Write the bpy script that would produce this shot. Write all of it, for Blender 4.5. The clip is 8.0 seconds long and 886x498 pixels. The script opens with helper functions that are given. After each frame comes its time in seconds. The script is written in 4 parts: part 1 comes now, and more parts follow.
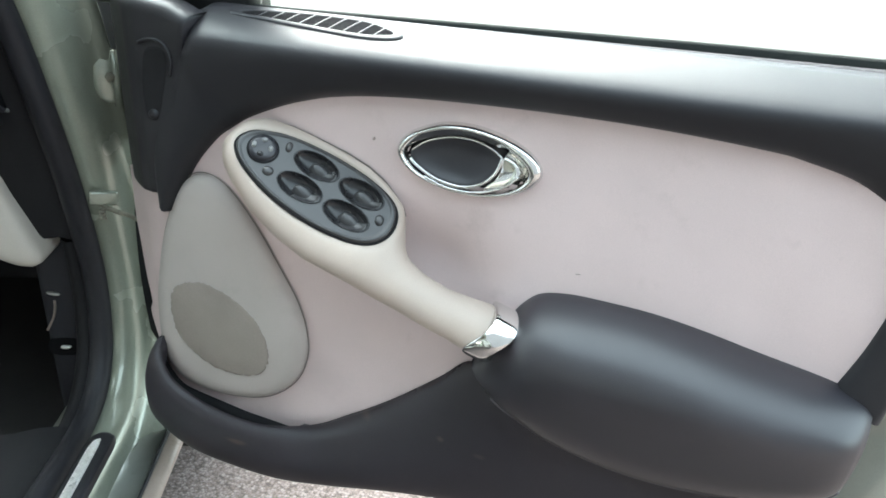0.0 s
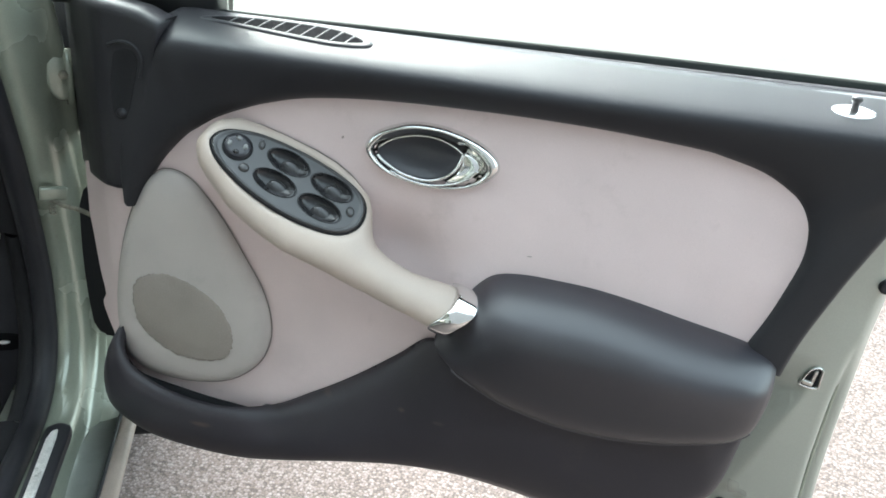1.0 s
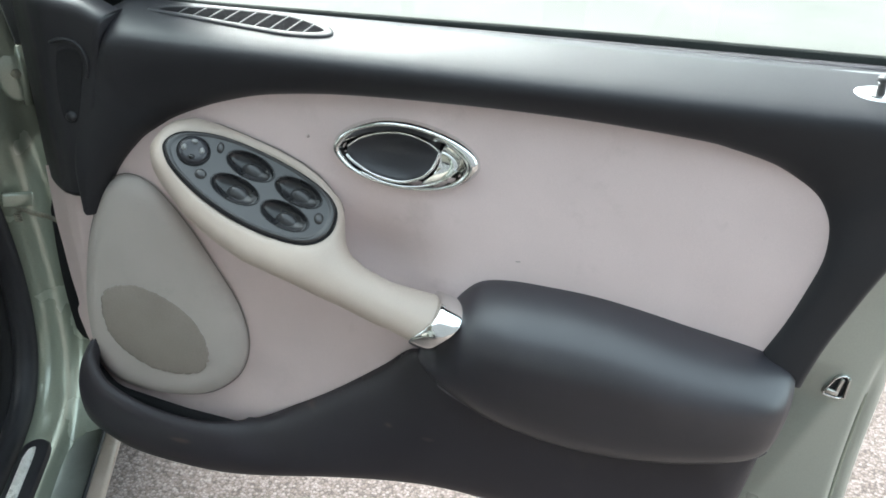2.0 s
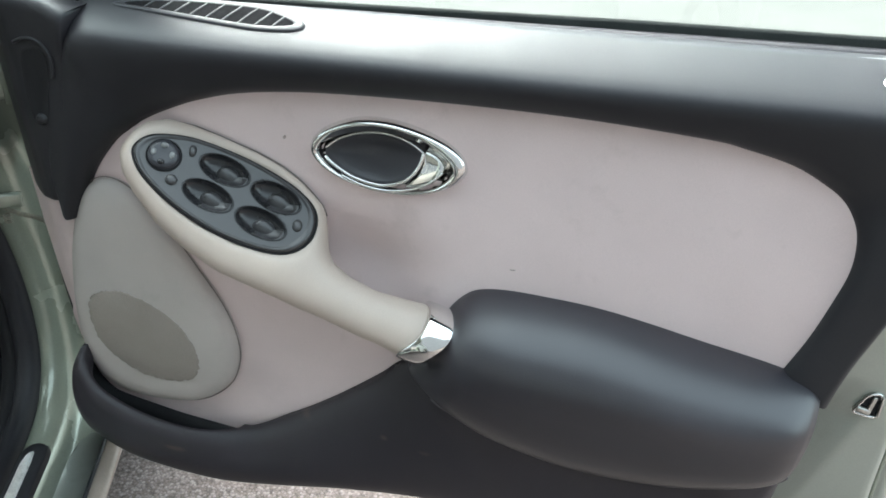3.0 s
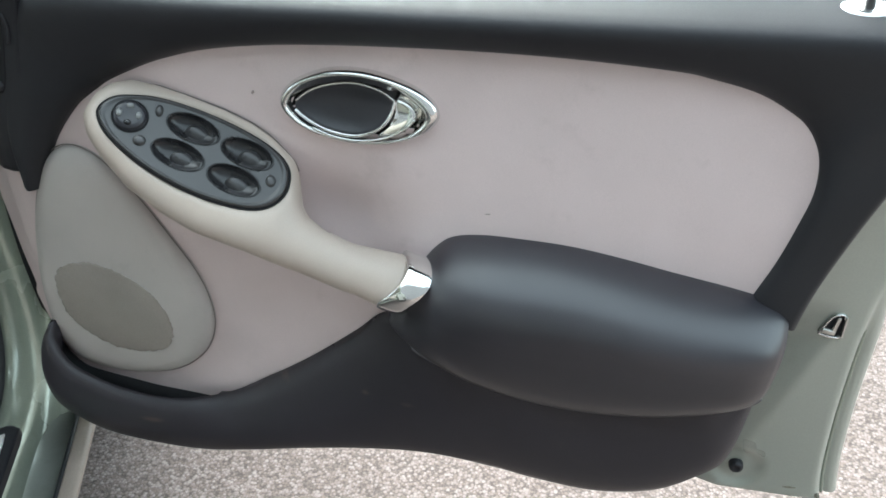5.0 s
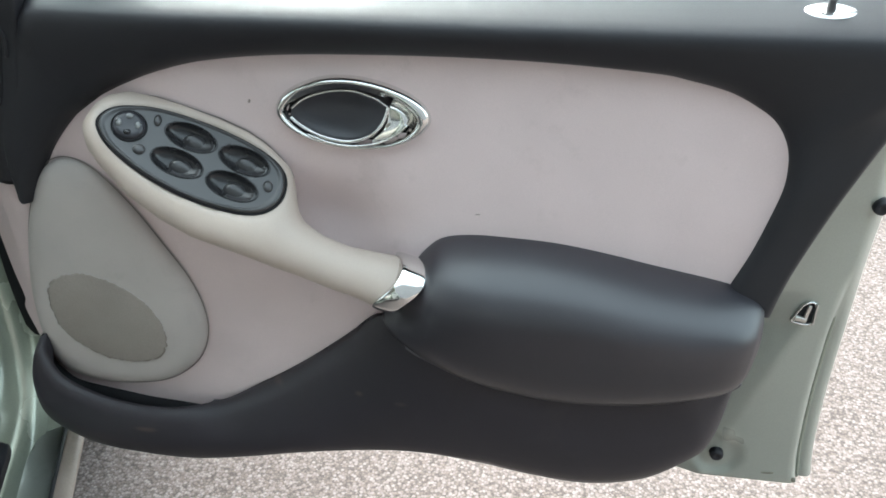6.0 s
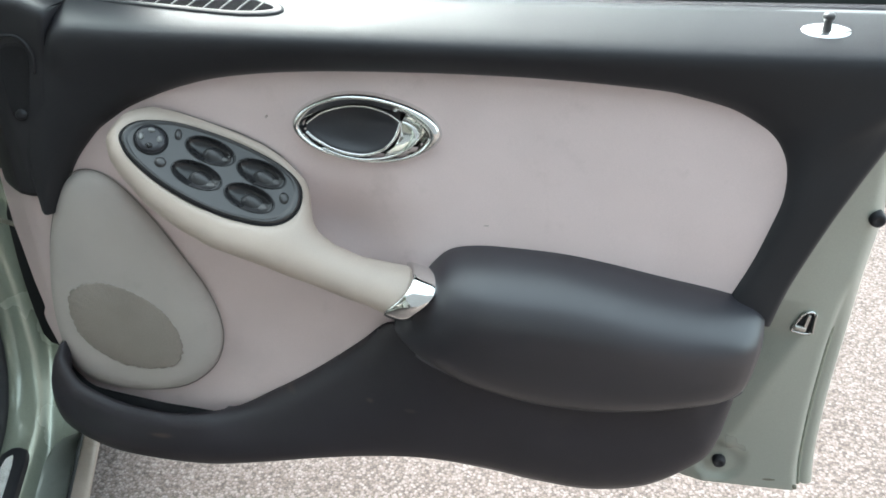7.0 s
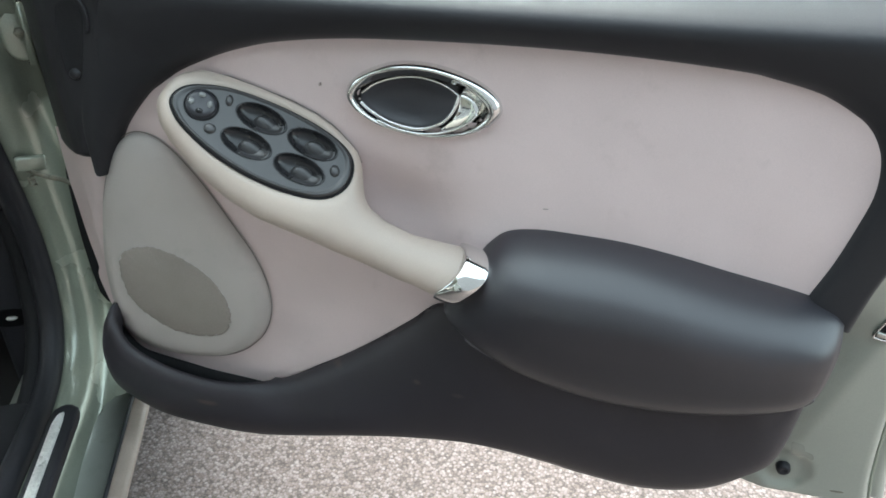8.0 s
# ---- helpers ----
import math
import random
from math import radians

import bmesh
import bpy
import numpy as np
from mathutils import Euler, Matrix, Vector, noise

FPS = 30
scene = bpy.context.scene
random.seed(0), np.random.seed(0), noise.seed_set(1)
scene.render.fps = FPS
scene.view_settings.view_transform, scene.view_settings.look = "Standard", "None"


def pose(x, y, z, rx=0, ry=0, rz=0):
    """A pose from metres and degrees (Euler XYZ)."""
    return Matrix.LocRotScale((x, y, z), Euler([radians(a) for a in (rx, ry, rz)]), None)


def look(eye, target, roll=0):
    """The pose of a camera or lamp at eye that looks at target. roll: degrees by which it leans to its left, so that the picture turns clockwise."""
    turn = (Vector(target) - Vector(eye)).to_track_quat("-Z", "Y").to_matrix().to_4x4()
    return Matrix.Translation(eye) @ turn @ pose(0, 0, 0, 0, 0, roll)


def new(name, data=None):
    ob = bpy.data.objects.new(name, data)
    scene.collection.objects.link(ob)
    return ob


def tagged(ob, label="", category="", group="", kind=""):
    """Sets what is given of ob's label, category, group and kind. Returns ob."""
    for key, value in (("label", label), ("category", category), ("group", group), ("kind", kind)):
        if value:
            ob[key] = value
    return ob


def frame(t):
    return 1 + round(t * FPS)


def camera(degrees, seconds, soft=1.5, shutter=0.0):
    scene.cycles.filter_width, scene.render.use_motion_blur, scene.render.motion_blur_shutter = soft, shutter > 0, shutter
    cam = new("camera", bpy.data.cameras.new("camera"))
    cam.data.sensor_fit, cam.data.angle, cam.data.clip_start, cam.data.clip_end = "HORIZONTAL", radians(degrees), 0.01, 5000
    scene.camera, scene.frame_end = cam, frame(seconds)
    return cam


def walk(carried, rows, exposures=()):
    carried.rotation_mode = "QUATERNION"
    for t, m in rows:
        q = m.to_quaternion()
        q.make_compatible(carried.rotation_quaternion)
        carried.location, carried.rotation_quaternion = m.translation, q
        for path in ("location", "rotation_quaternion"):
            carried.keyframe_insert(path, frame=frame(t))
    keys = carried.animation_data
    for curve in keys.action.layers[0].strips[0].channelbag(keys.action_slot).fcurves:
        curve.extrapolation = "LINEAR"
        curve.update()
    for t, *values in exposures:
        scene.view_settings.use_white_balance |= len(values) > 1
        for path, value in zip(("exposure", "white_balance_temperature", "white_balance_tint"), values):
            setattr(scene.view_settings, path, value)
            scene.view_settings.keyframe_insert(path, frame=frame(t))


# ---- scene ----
cam = camera(55.6, 8.0, soft=1.7)
PATH = [
    (0, (0.343, -0.789, 1.152), (-0.28, 0.901, 0.282), 2.0),
    (0.4, (0.285, -0.892, 1.172), (-0.323, 0.806, 0.307), 2.3),
    (0.5, (0.279, -0.903, 1.176), (-0.284, 0.809, 0.311), 3.3),
    (1, (0.265, -0.902, 1.193), (-0.058, 0.86, 0.304), 5.0),
    (1.5, (0.286, -0.846, 1.201), (-0.023, 0.903, 0.282), 3.3),
    (1.7, (0.289, -0.821, 1.2), (-0.052, 0.912, 0.261), 2.9),
    (2.8, (0.349, -0.705, 1.202), (-0.139, 0.925, 0.151), -0.1),
    (3, (0.347, -0.689, 1.205), (-0.159, 0.935, 0.153), -0.5),
    (3.5, (0.332, -0.66, 1.198), (-0.247, 0.928, 0.128), -2.2),
    (4, (0.342, -0.657, 1.187), (-0.152, 0.941, 0.09), -1.6),
    (4.5, (0.346, -0.685, 1.177), (-0.052, 0.931, 0.069), -0.2),
    (4.7, (0.34, -0.702, 1.179), (-0.06, 0.917, 0.075), -1.0),
    (5.8, (0.3, -0.76, 1.177), (-0.007, 0.924, 0.143), -0.9),
    (6, (0.3, -0.771, 1.175), (0.01, 0.915, 0.139), -0.9),
    (6.5, (0.305, -0.791, 1.185), (0.055, 0.912, 0.166), -1.0),
    (7, (0.298, -0.799, 1.186), (-0.003, 0.903, 0.18), -0.9),
    (7.5, (0.293, -0.786, 1.186), (-0.073, 0.9, 0.174), -1.7),
    (8, (0.303, -0.749, 1.178), (-0.148, 0.875, 0.102), -1.0),
]
EXPOSURE = [(0, 3.3), (0.5, 3.2), (1, 3.15), (1.5, 3.03), (3, 2.93), (3.5, 2.94), (4, 2.85), (4.5, 2.86), (6, 2.9), (7, 2.95), (7.5, 2.96), (8, 2.92)]
walk(cam, [(t, look(eye, target, roll)) for t, eye, target, roll in PATH], EXPOSURE)

# ---- world and light: an overcast day ----
world = bpy.data.worlds.new("overcast_sky")
scene.world = world
world.use_nodes = True
wn, wl = world.node_tree.nodes, world.node_tree.links
sky = wn.new("ShaderNodeTexSky")
sky.sky_type, sky.sun_disc = "NISHITA", False
sky.sun_elevation, sky.sun_rotation = radians(52), radians(-38)
sky.air_density, sky.dust_density, sky.ozone_density = 1.0, 4.0, 1.0
grey = wn.new("ShaderNodeHueSaturation")
grey.inputs["Saturation"].default_value = 0.28
grey.inputs["Hue"].default_value = 0.48
wl.new(sky.outputs["Color"], grey.inputs["Color"])
veil = wn.new("ShaderNodeMix")
veil.data_type, veil.blend_type = "RGBA", "MULTIPLY"
veil.inputs["Factor"].default_value, veil.inputs["B"].default_value = 1.0, (0.86, 1.0, 1.01, 1)
wl.new(grey.outputs["Color"], veil.inputs["A"])
wl.new(veil.outputs["Result"], wn["Background"].inputs["Color"])
wn["Background"].inputs["Strength"].default_value = 0.15
sun = new("sun", bpy.data.lights.new("sun", "SUN"))
sun.data.energy, sun.data.angle, sun.data.color = 0.9, radians(30), (1.0, 0.98, 0.94)
sun.matrix_world = look((-2.46, 3.15, 5.1), (0.0, 0.0, 0.0))


# ---- materials ----
def material(name, colour, rough=0.5, metal=0.0, var=0.12, big=4.0, grain=0.0, grain_size=600.0, tint=None, stain=0.0, coat=0.0, spec=0.5):
    """A surface with broad blotches, fine speckle, uneven gloss and a grain relief. Sizes are cycles a metre."""
    m = bpy.data.materials.new(name)
    m.use_nodes = True
    n, l = m.node_tree.nodes, m.node_tree.links
    b = n["Principled BSDF"]
    pos = n.new("ShaderNodeNewGeometry")
    broad = n.new("ShaderNodeTexNoise")
    broad.inputs["Scale"].default_value, broad.inputs["Detail"].default_value = big, 4.0
    fine = n.new("ShaderNodeTexNoise")
    fine.inputs["Scale"].default_value, fine.inputs["Detail"].default_value = grain_size, 2.0
    for tex in (broad, fine):
        l.new(pos.outputs["Position"], tex.inputs["Vector"])
    ramp = n.new("ShaderNodeMapRange")
    ramp.inputs["From Min"].default_value, ramp.inputs["From Max"].default_value = 0.3, 0.7
    ramp.inputs["To Min"].default_value, ramp.inputs["To Max"].default_value = 1 - var, 1 + var
    l.new(broad.outputs["Fac"], ramp.inputs["Value"])
    speck = n.new("ShaderNodeMapRange")
    speck.inputs["From Min"].default_value, speck.inputs["From Max"].default_value = 0.3, 0.7
    speck.inputs["To Min"].default_value, speck.inputs["To Max"].default_value = 1 - var * 0.6, 1 + var * 0.6
    l.new(fine.outputs["Fac"], speck.inputs["Value"])
    both = n.new("ShaderNodeMath")
    both.operation = "MULTIPLY"
    l.new(ramp.outputs["Result"], both.inputs[0])
    l.new(speck.outputs["Result"], both.inputs[1])
    mix = n.new("ShaderNodeMix")
    mix.data_type, mix.blend_type = "RGBA", "MULTIPLY"
    mix.inputs["Factor"].default_value = 1.0
    mix.inputs["A"].default_value = (*colour, 1)
    l.new(both.outputs["Value"], mix.inputs["B"])
    out = mix.outputs["Result"]
    if stain:
        blot = n.new("ShaderNodeTexNoise")
        blot.inputs["Scale"].default_value, blot.inputs["Detail"].default_value, blot.inputs["Roughness"].default_value = big * 2.3, 6.0, 0.65
        l.new(pos.outputs["Position"], blot.inputs["Vector"])
        cut = n.new("ShaderNodeMapRange")
        cut.inputs["From Min"].default_value, cut.inputs["From Max"].default_value = 0.58, 0.78
        cut.inputs["To Min"].default_value, cut.inputs["To Max"].default_value = 0.0, stain
        l.new(blot.outputs["Fac"], cut.inputs["Value"])
        dirt = n.new("ShaderNodeMix")
        dirt.data_type = "RGBA"
        dirt.inputs["B"].default_value = (*(tint or (0.12, 0.10, 0.08)), 1)
        l.new(cut.outputs["Result"], dirt.inputs["Factor"])
        l.new(out, dirt.inputs["A"])
        out = dirt.outputs["Result"]
    l.new(out, b.inputs["Base Color"])
    gloss = n.new("ShaderNodeMapRange")
    gloss.inputs["From Min"].default_value, gloss.inputs["From Max"].default_value = 0.3, 0.7
    gloss.inputs["To Min"].default_value, gloss.inputs["To Max"].default_value = max(rough - 0.06, 0.01), min(rough + 0.06, 1)
    l.new(broad.outputs["Fac"], gloss.inputs["Value"])
    l.new(gloss.outputs["Result"], b.inputs["Roughness"])
    b.inputs["Metallic"].default_value = metal
    b.inputs["Specular IOR Level"].default_value = spec
    b.inputs["Coat Weight"].default_value = coat
    b.inputs["Coat Roughness"].default_value = 0.12
    if grain:
        bump = n.new("ShaderNodeBump")
        bump.inputs["Strength"].default_value, bump.inputs["Distance"].default_value = grain, 0.0006
        l.new(fine.outputs["Fac"], bump.inputs["Height"])
        l.new(bump.outputs["Normal"], b.inputs["Normal"])
    return m


VINYL = material("beige_vinyl", (0.670, 0.553, 0.548), 0.55, var=0.05, big=7, grain=0.25, grain_size=900, stain=0.25, tint=(0.30, 0.24, 0.22))
HARD = material("beige_grip_plastic", (0.460, 0.384, 0.334), 0.40, var=0.07, big=9, grain=0.15, grain_size=1200, stain=0.35, tint=(0.26, 0.23, 0.18))
COVER = material("grey_beige_speaker_plastic", (0.45, 0.412, 0.39), 0.6, var=0.06, big=10, grain=0.3, grain_size=1500, stain=0.2, tint=(0.24, 0.22, 0.19))
BLACK = material("black_soft_trim", (0.0265, 0.0248, 0.0285), 0.47, var=0.12, big=6, grain=0.12, grain_size=1100, spec=0.25)
BLACK.node_tree.nodes["Principled BSDF"].inputs["Specular Tint"].default_value = (0.86, 1.0, 0.99, 1)
LEATHER = material("black_armrest_leather", (0.0185, 0.0168, 0.0235), 0.41, var=0.12, big=8, grain=0.14, grain_size=800, spec=0.92)
LOWER = material("black_lower_trim", (0.0255, 0.0222, 0.0280), 0.48, var=0.2, big=8, grain=0.3, grain_size=900, stain=0.12, tint=(0.09, 0.075, 0.06))
# near-black that paints the shade inside ducts and recesses
HOLE = material("painted_opening_shade", (0.008, 0.008, 0.009), 1.0, var=0.2, spec=0.05)
HARDBLACK = material("black_hard_plastic", (0.016, 0.016, 0.017), 0.45, var=0.15, big=10, grain=0.2, grain_size=900)
FELT = material("black_felt_seal", (0.022, 0.025, 0.024), 0.9, var=0.2, big=20, spec=0.1)
SCUFF = material("brown_scuff", (0.33, 0.27, 0.25), 0.7, var=0.2)
SEALER = material("dirty_seam_sealer", (0.20, 0.19, 0.15), 0.8, var=0.35, big=60, stain=0.6, tint=(0.09, 0.06, 0.04))
PALE = material("pale_grey_mark", (0.20, 0.205, 0.205), 0.35, var=0.2)
# dark plastic, also used where shade in openings and behind the door is painted
VOID = material("dark_plastic_and_shade", (0.016, 0.016, 0.018), 0.75, var=0.2, spec=0.2)
POST = material("blue_black_post_trim", (0.020, 0.020, 0.025), 0.6, var=0.15, big=12, spec=0.3)
DASH = material("grey_green_dash_plastic", (0.055, 0.062, 0.058), 0.45, var=0.15, big=6, grain=0.2)
SMOKE = material("smoked_lever_plastic", (0.026, 0.026, 0.032), 0.36, var=0.1, big=20)
SWITCH = material("charcoal_switch_plastic", (0.033, 0.032, 0.034), 0.34, var=0.1, big=30, grain=0.15, grain_size=2000, spec=0.65)
GLOSSY = material("dark_switch_bowl", (0.015, 0.015, 0.017), 0.26, var=0.1, big=30)
CHROME = material("chrome", (0.80, 0.80, 0.79), 0.07, metal=1.0, var=0.03, big=40)
BRIGHT = material("brushed_bright_metal", (0.86, 0.85, 0.83), 0.5, metal=0.55, var=0.25, big=32, stain=0.97, tint=(0.10, 0.09, 0.08))
STEEL = material("dull_steel", (0.55, 0.55, 0.52), 0.32, metal=1.0, var=0.15, big=40)
RUBBER = material("black_rubber", (0.017, 0.017, 0.021), 0.5, var=0.2, big=20, grain=0.2, grain_size=500, spec=0.4)
PAINT = material("pale_green_metallic_paint", (0.39, 0.412, 0.365), 0.32, metal=0.3, var=0.05, big=5, coat=0.6, stain=0.4, tint=(0.20, 0.21, 0.16))
# dusty body green, its base darkened to put in the jamb's shade
PAINT_DIRTY_SHADE = material("dusty_shaded_jamb_paint", (0.30, 0.327, 0.268), 0.25, metal=0.3, var=0.10, big=9, coat=0.6, stain=0.35, tint=(0.15, 0.14, 0.10))
CARPET = material("black_carpet", (0.016, 0.015, 0.015), 0.95, var=0.4, big=20, grain=0.8, grain_size=700)
SILLGREY = material("grey_sill_strip", (0.30, 0.245, 0.215), 0.45, var=0.12, big=14, stain=0.4)
CONCRETE = material("pale_concrete", (0.108, 0.1065, 0.098), 0.9, var=0.16, big=1.2, grain=0.3, grain_size=120, stain=0.6, tint=(0.080, 0.079, 0.070), spec=0.2)
LIPGREY = material("worn_grey_lip", (0.13, 0.138, 0.134), 0.4, var=0.15)
STRIP = material("satin_waist_strip", (0.16, 0.17, 0.175), 0.35, var=0.1, big=30, grain=0.1)
GAP = material("shaded_joint", (0.17, 0.15, 0.14), 0.8, var=0.15)
# seam line, coloured paler than the leather
SEAM = material("pale_grey_piping", (0.105, 0.100, 0.112), 0.5, var=0.15)
BRICK = material("plain_dark_wall", (0.080, 0.083, 0.088), 0.9, var=0.15, big=3, grain=0.4, grain_size=200)
CREAM = material("cream_dash_plastic", (0.50, 0.46, 0.41), 0.5, var=0.05, big=6, grain=0.2)


def grille_material():
    """Fine perforated fabric: tiny dark holes in a woven grid."""
    m = material("perforated_speaker_mesh", (0.27, 0.237, 0.212), 0.8, var=0.08, big=14)
    n, l = m.node_tree.nodes, m.node_tree.links
    b = n["Principled BSDF"]
    pos = next(x for x in n if x.bl_idname == "ShaderNodeNewGeometry")
    cells = n.new("ShaderNodeTexVoronoi")
    cells.inputs["Scale"].default_value, cells.inputs["Randomness"].default_value = 420.0, 0.15
    l.new(pos.outputs["Position"], cells.inputs["Vector"])
    cut = n.new("ShaderNodeMapRange")
    cut.inputs["From Min"].default_value, cut.inputs["From Max"].default_value = 0.25, 0.45
    cut.inputs["To Min"].default_value, cut.inputs["To Max"].default_value = 0.0, 1.0
    l.new(cells.outputs["Distance"], cut.inputs["Value"])
    bump = n.new("ShaderNodeBump")
    bump.inputs["Strength"].default_value, bump.inputs["Distance"].default_value = 0.3, 0.0006
    l.new(cut.outputs["Result"], bump.inputs["Height"])
    l.new(bump.outputs["Normal"], b.inputs["Normal"])
    return m


def gravel_material():
    """Worn chip-sealed tarmac: stone chips of several greys in dark binder, paler where it is worn."""
    m = bpy.data.materials.new("chip_tarmac")
    m.use_nodes = True
    n, l = m.node_tree.nodes, m.node_tree.links
    b = n["Principled BSDF"]
    pos = n.new("ShaderNodeNewGeometry")
    cells = n.new("ShaderNodeTexVoronoi")
    cells.inputs["Scale"].default_value = 185.0
    small = n.new("ShaderNodeTexVoronoi")
    small.inputs["Scale"].default_value = 260.0
    broad = n.new("ShaderNodeTexNoise")
    broad.inputs["Scale"].default_value, broad.inputs["Detail"].default_value = 1.6, 6.0
    for tex in (cells, small, broad):
        l.new(pos.outputs["Position"], tex.inputs["Vector"])
    shade = n.new("ShaderNodeSeparateColor")
    l.new(cells.outputs["Color"], shade.inputs["Color"])
    stones = n.new("ShaderNodeValToRGB")
    e = stones.color_ramp.elements
    e[0].position, e[0].color = 0.0, (0.088, 0.072, 0.067, 1)
    e[1].position, e[1].color = 1.0, (0.186, 0.158, 0.151, 1)
    for at, c in ((0.3, (0.108, 0.085, 0.077, 1)), (0.6, (0.138, 0.112, 0.104, 1)), (0.85, (0.168, 0.139, 0.130, 1))):
        e.new(at).color = c
    l.new(shade.outputs["Red"], stones.inputs["Fac"])
    gap = n.new("ShaderNodeMapRange")
    gap.inputs["From Min"].default_value, gap.inputs["From Max"].default_value = 0.45, 0.75
    gap.inputs["To Min"].default_value, gap.inputs["To Max"].default_value = 1.0, 0.62
    l.new(cells.outputs["Distance"], gap.inputs["Value"])
    worn = n.new("ShaderNodeMapRange")
    worn.inputs["From Min"].default_value, worn.inputs["From Max"].default_value = 0.3, 0.7
    worn.inputs["To Min"].default_value, worn.inputs["To Max"].default_value = 0.9, 1.12
    l.new(broad.outputs["Fac"], worn.inputs["Value"])
    times = n.new("ShaderNodeMath")
    times.operation = "MULTIPLY"
    l.new(gap.outputs["Result"], times.inputs[0])
    l.new(worn.outputs["Result"], times.inputs[1])
    mix = n.new("ShaderNodeMix")
    mix.data_type, mix.blend_type = "RGBA", "MULTIPLY"
    mix.inputs["Factor"].default_value = 1.0
    l.new(stones.outputs["Color"], mix.inputs["A"])
    l.new(times.outputs["Value"], mix.inputs["B"])
    l.new(mix.outputs["Result"], b.inputs["Base Color"])
    b.inputs["Roughness"].default_value = 0.95
    b.inputs["Specular IOR Level"].default_value = 0.15
    height = n.new("ShaderNodeMath")
    height.operation = "ADD"
    l.new(cells.outputs["Distance"], height.inputs[0])
    l.new(small.outputs["Distance"], height.inputs[1])
    bump = n.new("ShaderNodeBump")
    bump.invert = True
    bump.inputs["Strength"].default_value, bump.inputs["Distance"].default_value = 0.25, 0.003
    l.new(height.outputs["Value"], bump.inputs["Height"])
    l.new(bump.outputs["Normal"], b.inputs["Normal"])
    return m


def glass_material():
    m = bpy.data.materials.new("window_glass")
    m.use_nodes = True
    b = m.node_tree.nodes["Principled BSDF"]
    b.inputs["Base Color"].default_value = (0.95, 0.965, 0.945, 1)
    b.inputs["Roughness"].default_value, b.inputs["IOR"].default_value = 0.0, 1.33
    b.inputs["Transmission Weight"].default_value = 1.0
    return m


def smudge(m, spots, tint):
    """Lays soft rubbed marks of (x, z, half length, half height, strength) into a surface's colour."""
    n, l = m.node_tree.nodes, m.node_tree.links
    b = n["Principled BSDF"]
    pos = next(x for x in n if x.bl_idname == "ShaderNodeNewGeometry")
    rough = n.new("ShaderNodeTexNoise")
    rough.inputs["Scale"].default_value, rough.inputs["Detail"].default_value = 90.0, 4.0
    l.new(pos.outputs["Position"], rough.inputs["Vector"])
    for x, z, r, tall, k in spots:
        off = n.new("ShaderNodeVectorMath")
        off.operation = "SUBTRACT"
        off.inputs[1].default_value = (x, 0.0, z)
        l.new(pos.outputs["Position"], off.inputs[0])
        flat = n.new("ShaderNodeVectorMath")
        flat.operation = "MULTIPLY"
        flat.inputs[1].default_value = (1.0, 0.0, r / tall)
        l.new(off.outputs["Vector"], flat.inputs[0])
        dist = n.new("ShaderNodeVectorMath")
        dist.operation = "LENGTH"
        l.new(flat.outputs["Vector"], dist.inputs[0])
        far = n.new("ShaderNodeMath")
        far.operation = "MULTIPLY_ADD"
        far.inputs[1].default_value, far.inputs[2].default_value = r * 0.8, -0.4 * r
        l.new(rough.outputs["Fac"], far.inputs[0])
        summed = n.new("ShaderNodeMath")
        summed.operation = "ADD"
        l.new(far.outputs["Value"], summed.inputs[0])
        l.new(dist.outputs["Value"], summed.inputs[1])
        far = summed
        fall = n.new("ShaderNodeMapRange")
        fall.interpolation_type = "SMOOTHSTEP"
        fall.inputs["From Min"].default_value, fall.inputs["From Max"].default_value = r, 0.15 * r
        fall.inputs["To Min"].default_value, fall.inputs["To Max"].default_value = 0.0, k
        l.new(far.outputs["Value"], fall.inputs["Value"])
        mark = n.new("ShaderNodeMix")
        mark.data_type = "RGBA"
        mark.inputs["B"].default_value = (*tint, 1)
        l.new(fall.outputs["Result"], mark.inputs["Factor"])
        l.new(b.inputs["Base Color"].links[0].from_socket, mark.inputs["A"])
        l.new(mark.outputs["Result"], b.inputs["Base Color"])


smudge(VINYL, ((0.25, 0.845, 0.04, 0.04, 0.05), (-0.10, 0.53, 0.05, 0.04, 0.12)), (0.30, 0.265, 0.27))
smudge(LOWER, ((-0.21, 0.432, 0.022, 0.006, 0.7), (-0.045, 0.497, 0.016, 0.006, 0.4), (-0.075, 0.510, 0.010, 0.005, 0.35), (0.069, 0.511, 0.007, 0.005, 0.6), (0.12, 0.505, 0.012, 0.004, 0.3)), (0.10, 0.075, 0.062))
smudge(HARD, ((-0.155, 0.725, 0.05, 0.012, 0.25), (-0.02, 0.690, 0.05, 0.014, 0.2), (0.07, 0.655, 0.04, 0.010, 0.25), (-0.195, 0.80, 0.012, 0.03, 0.2)), (0.33, 0.28, 0.22))
MESH, GRAVEL, GLASS = grille_material(), gravel_material(), glass_material()


# ---- building helpers ----
def curve_through(points, steps, closed=False):
    """A smooth curve through the given points (any dimension), with so many steps between each two."""
    p = [np.array(list(q), float) for q in points]
    n = len(p)
    at = (lambda i: p[i % n]) if closed else (lambda i: p[min(max(i, 0), n - 1)])
    out = []
    for i in range(n if closed else n - 1):
        a, b, c, d = at(i - 1), at(i), at(i + 1), at(i + 2)
        for k in range(steps):
            s = k / steps
            out.append(0.5 * (2 * b + (c - a) * s + (2 * a - 5 * b + 4 * c - d) * s * s + (3 * b - a - 3 * c + d) * s**3))
    if not closed:
        out.append(p[-1])
    return [tuple(float(c) for c in q) for q in out]


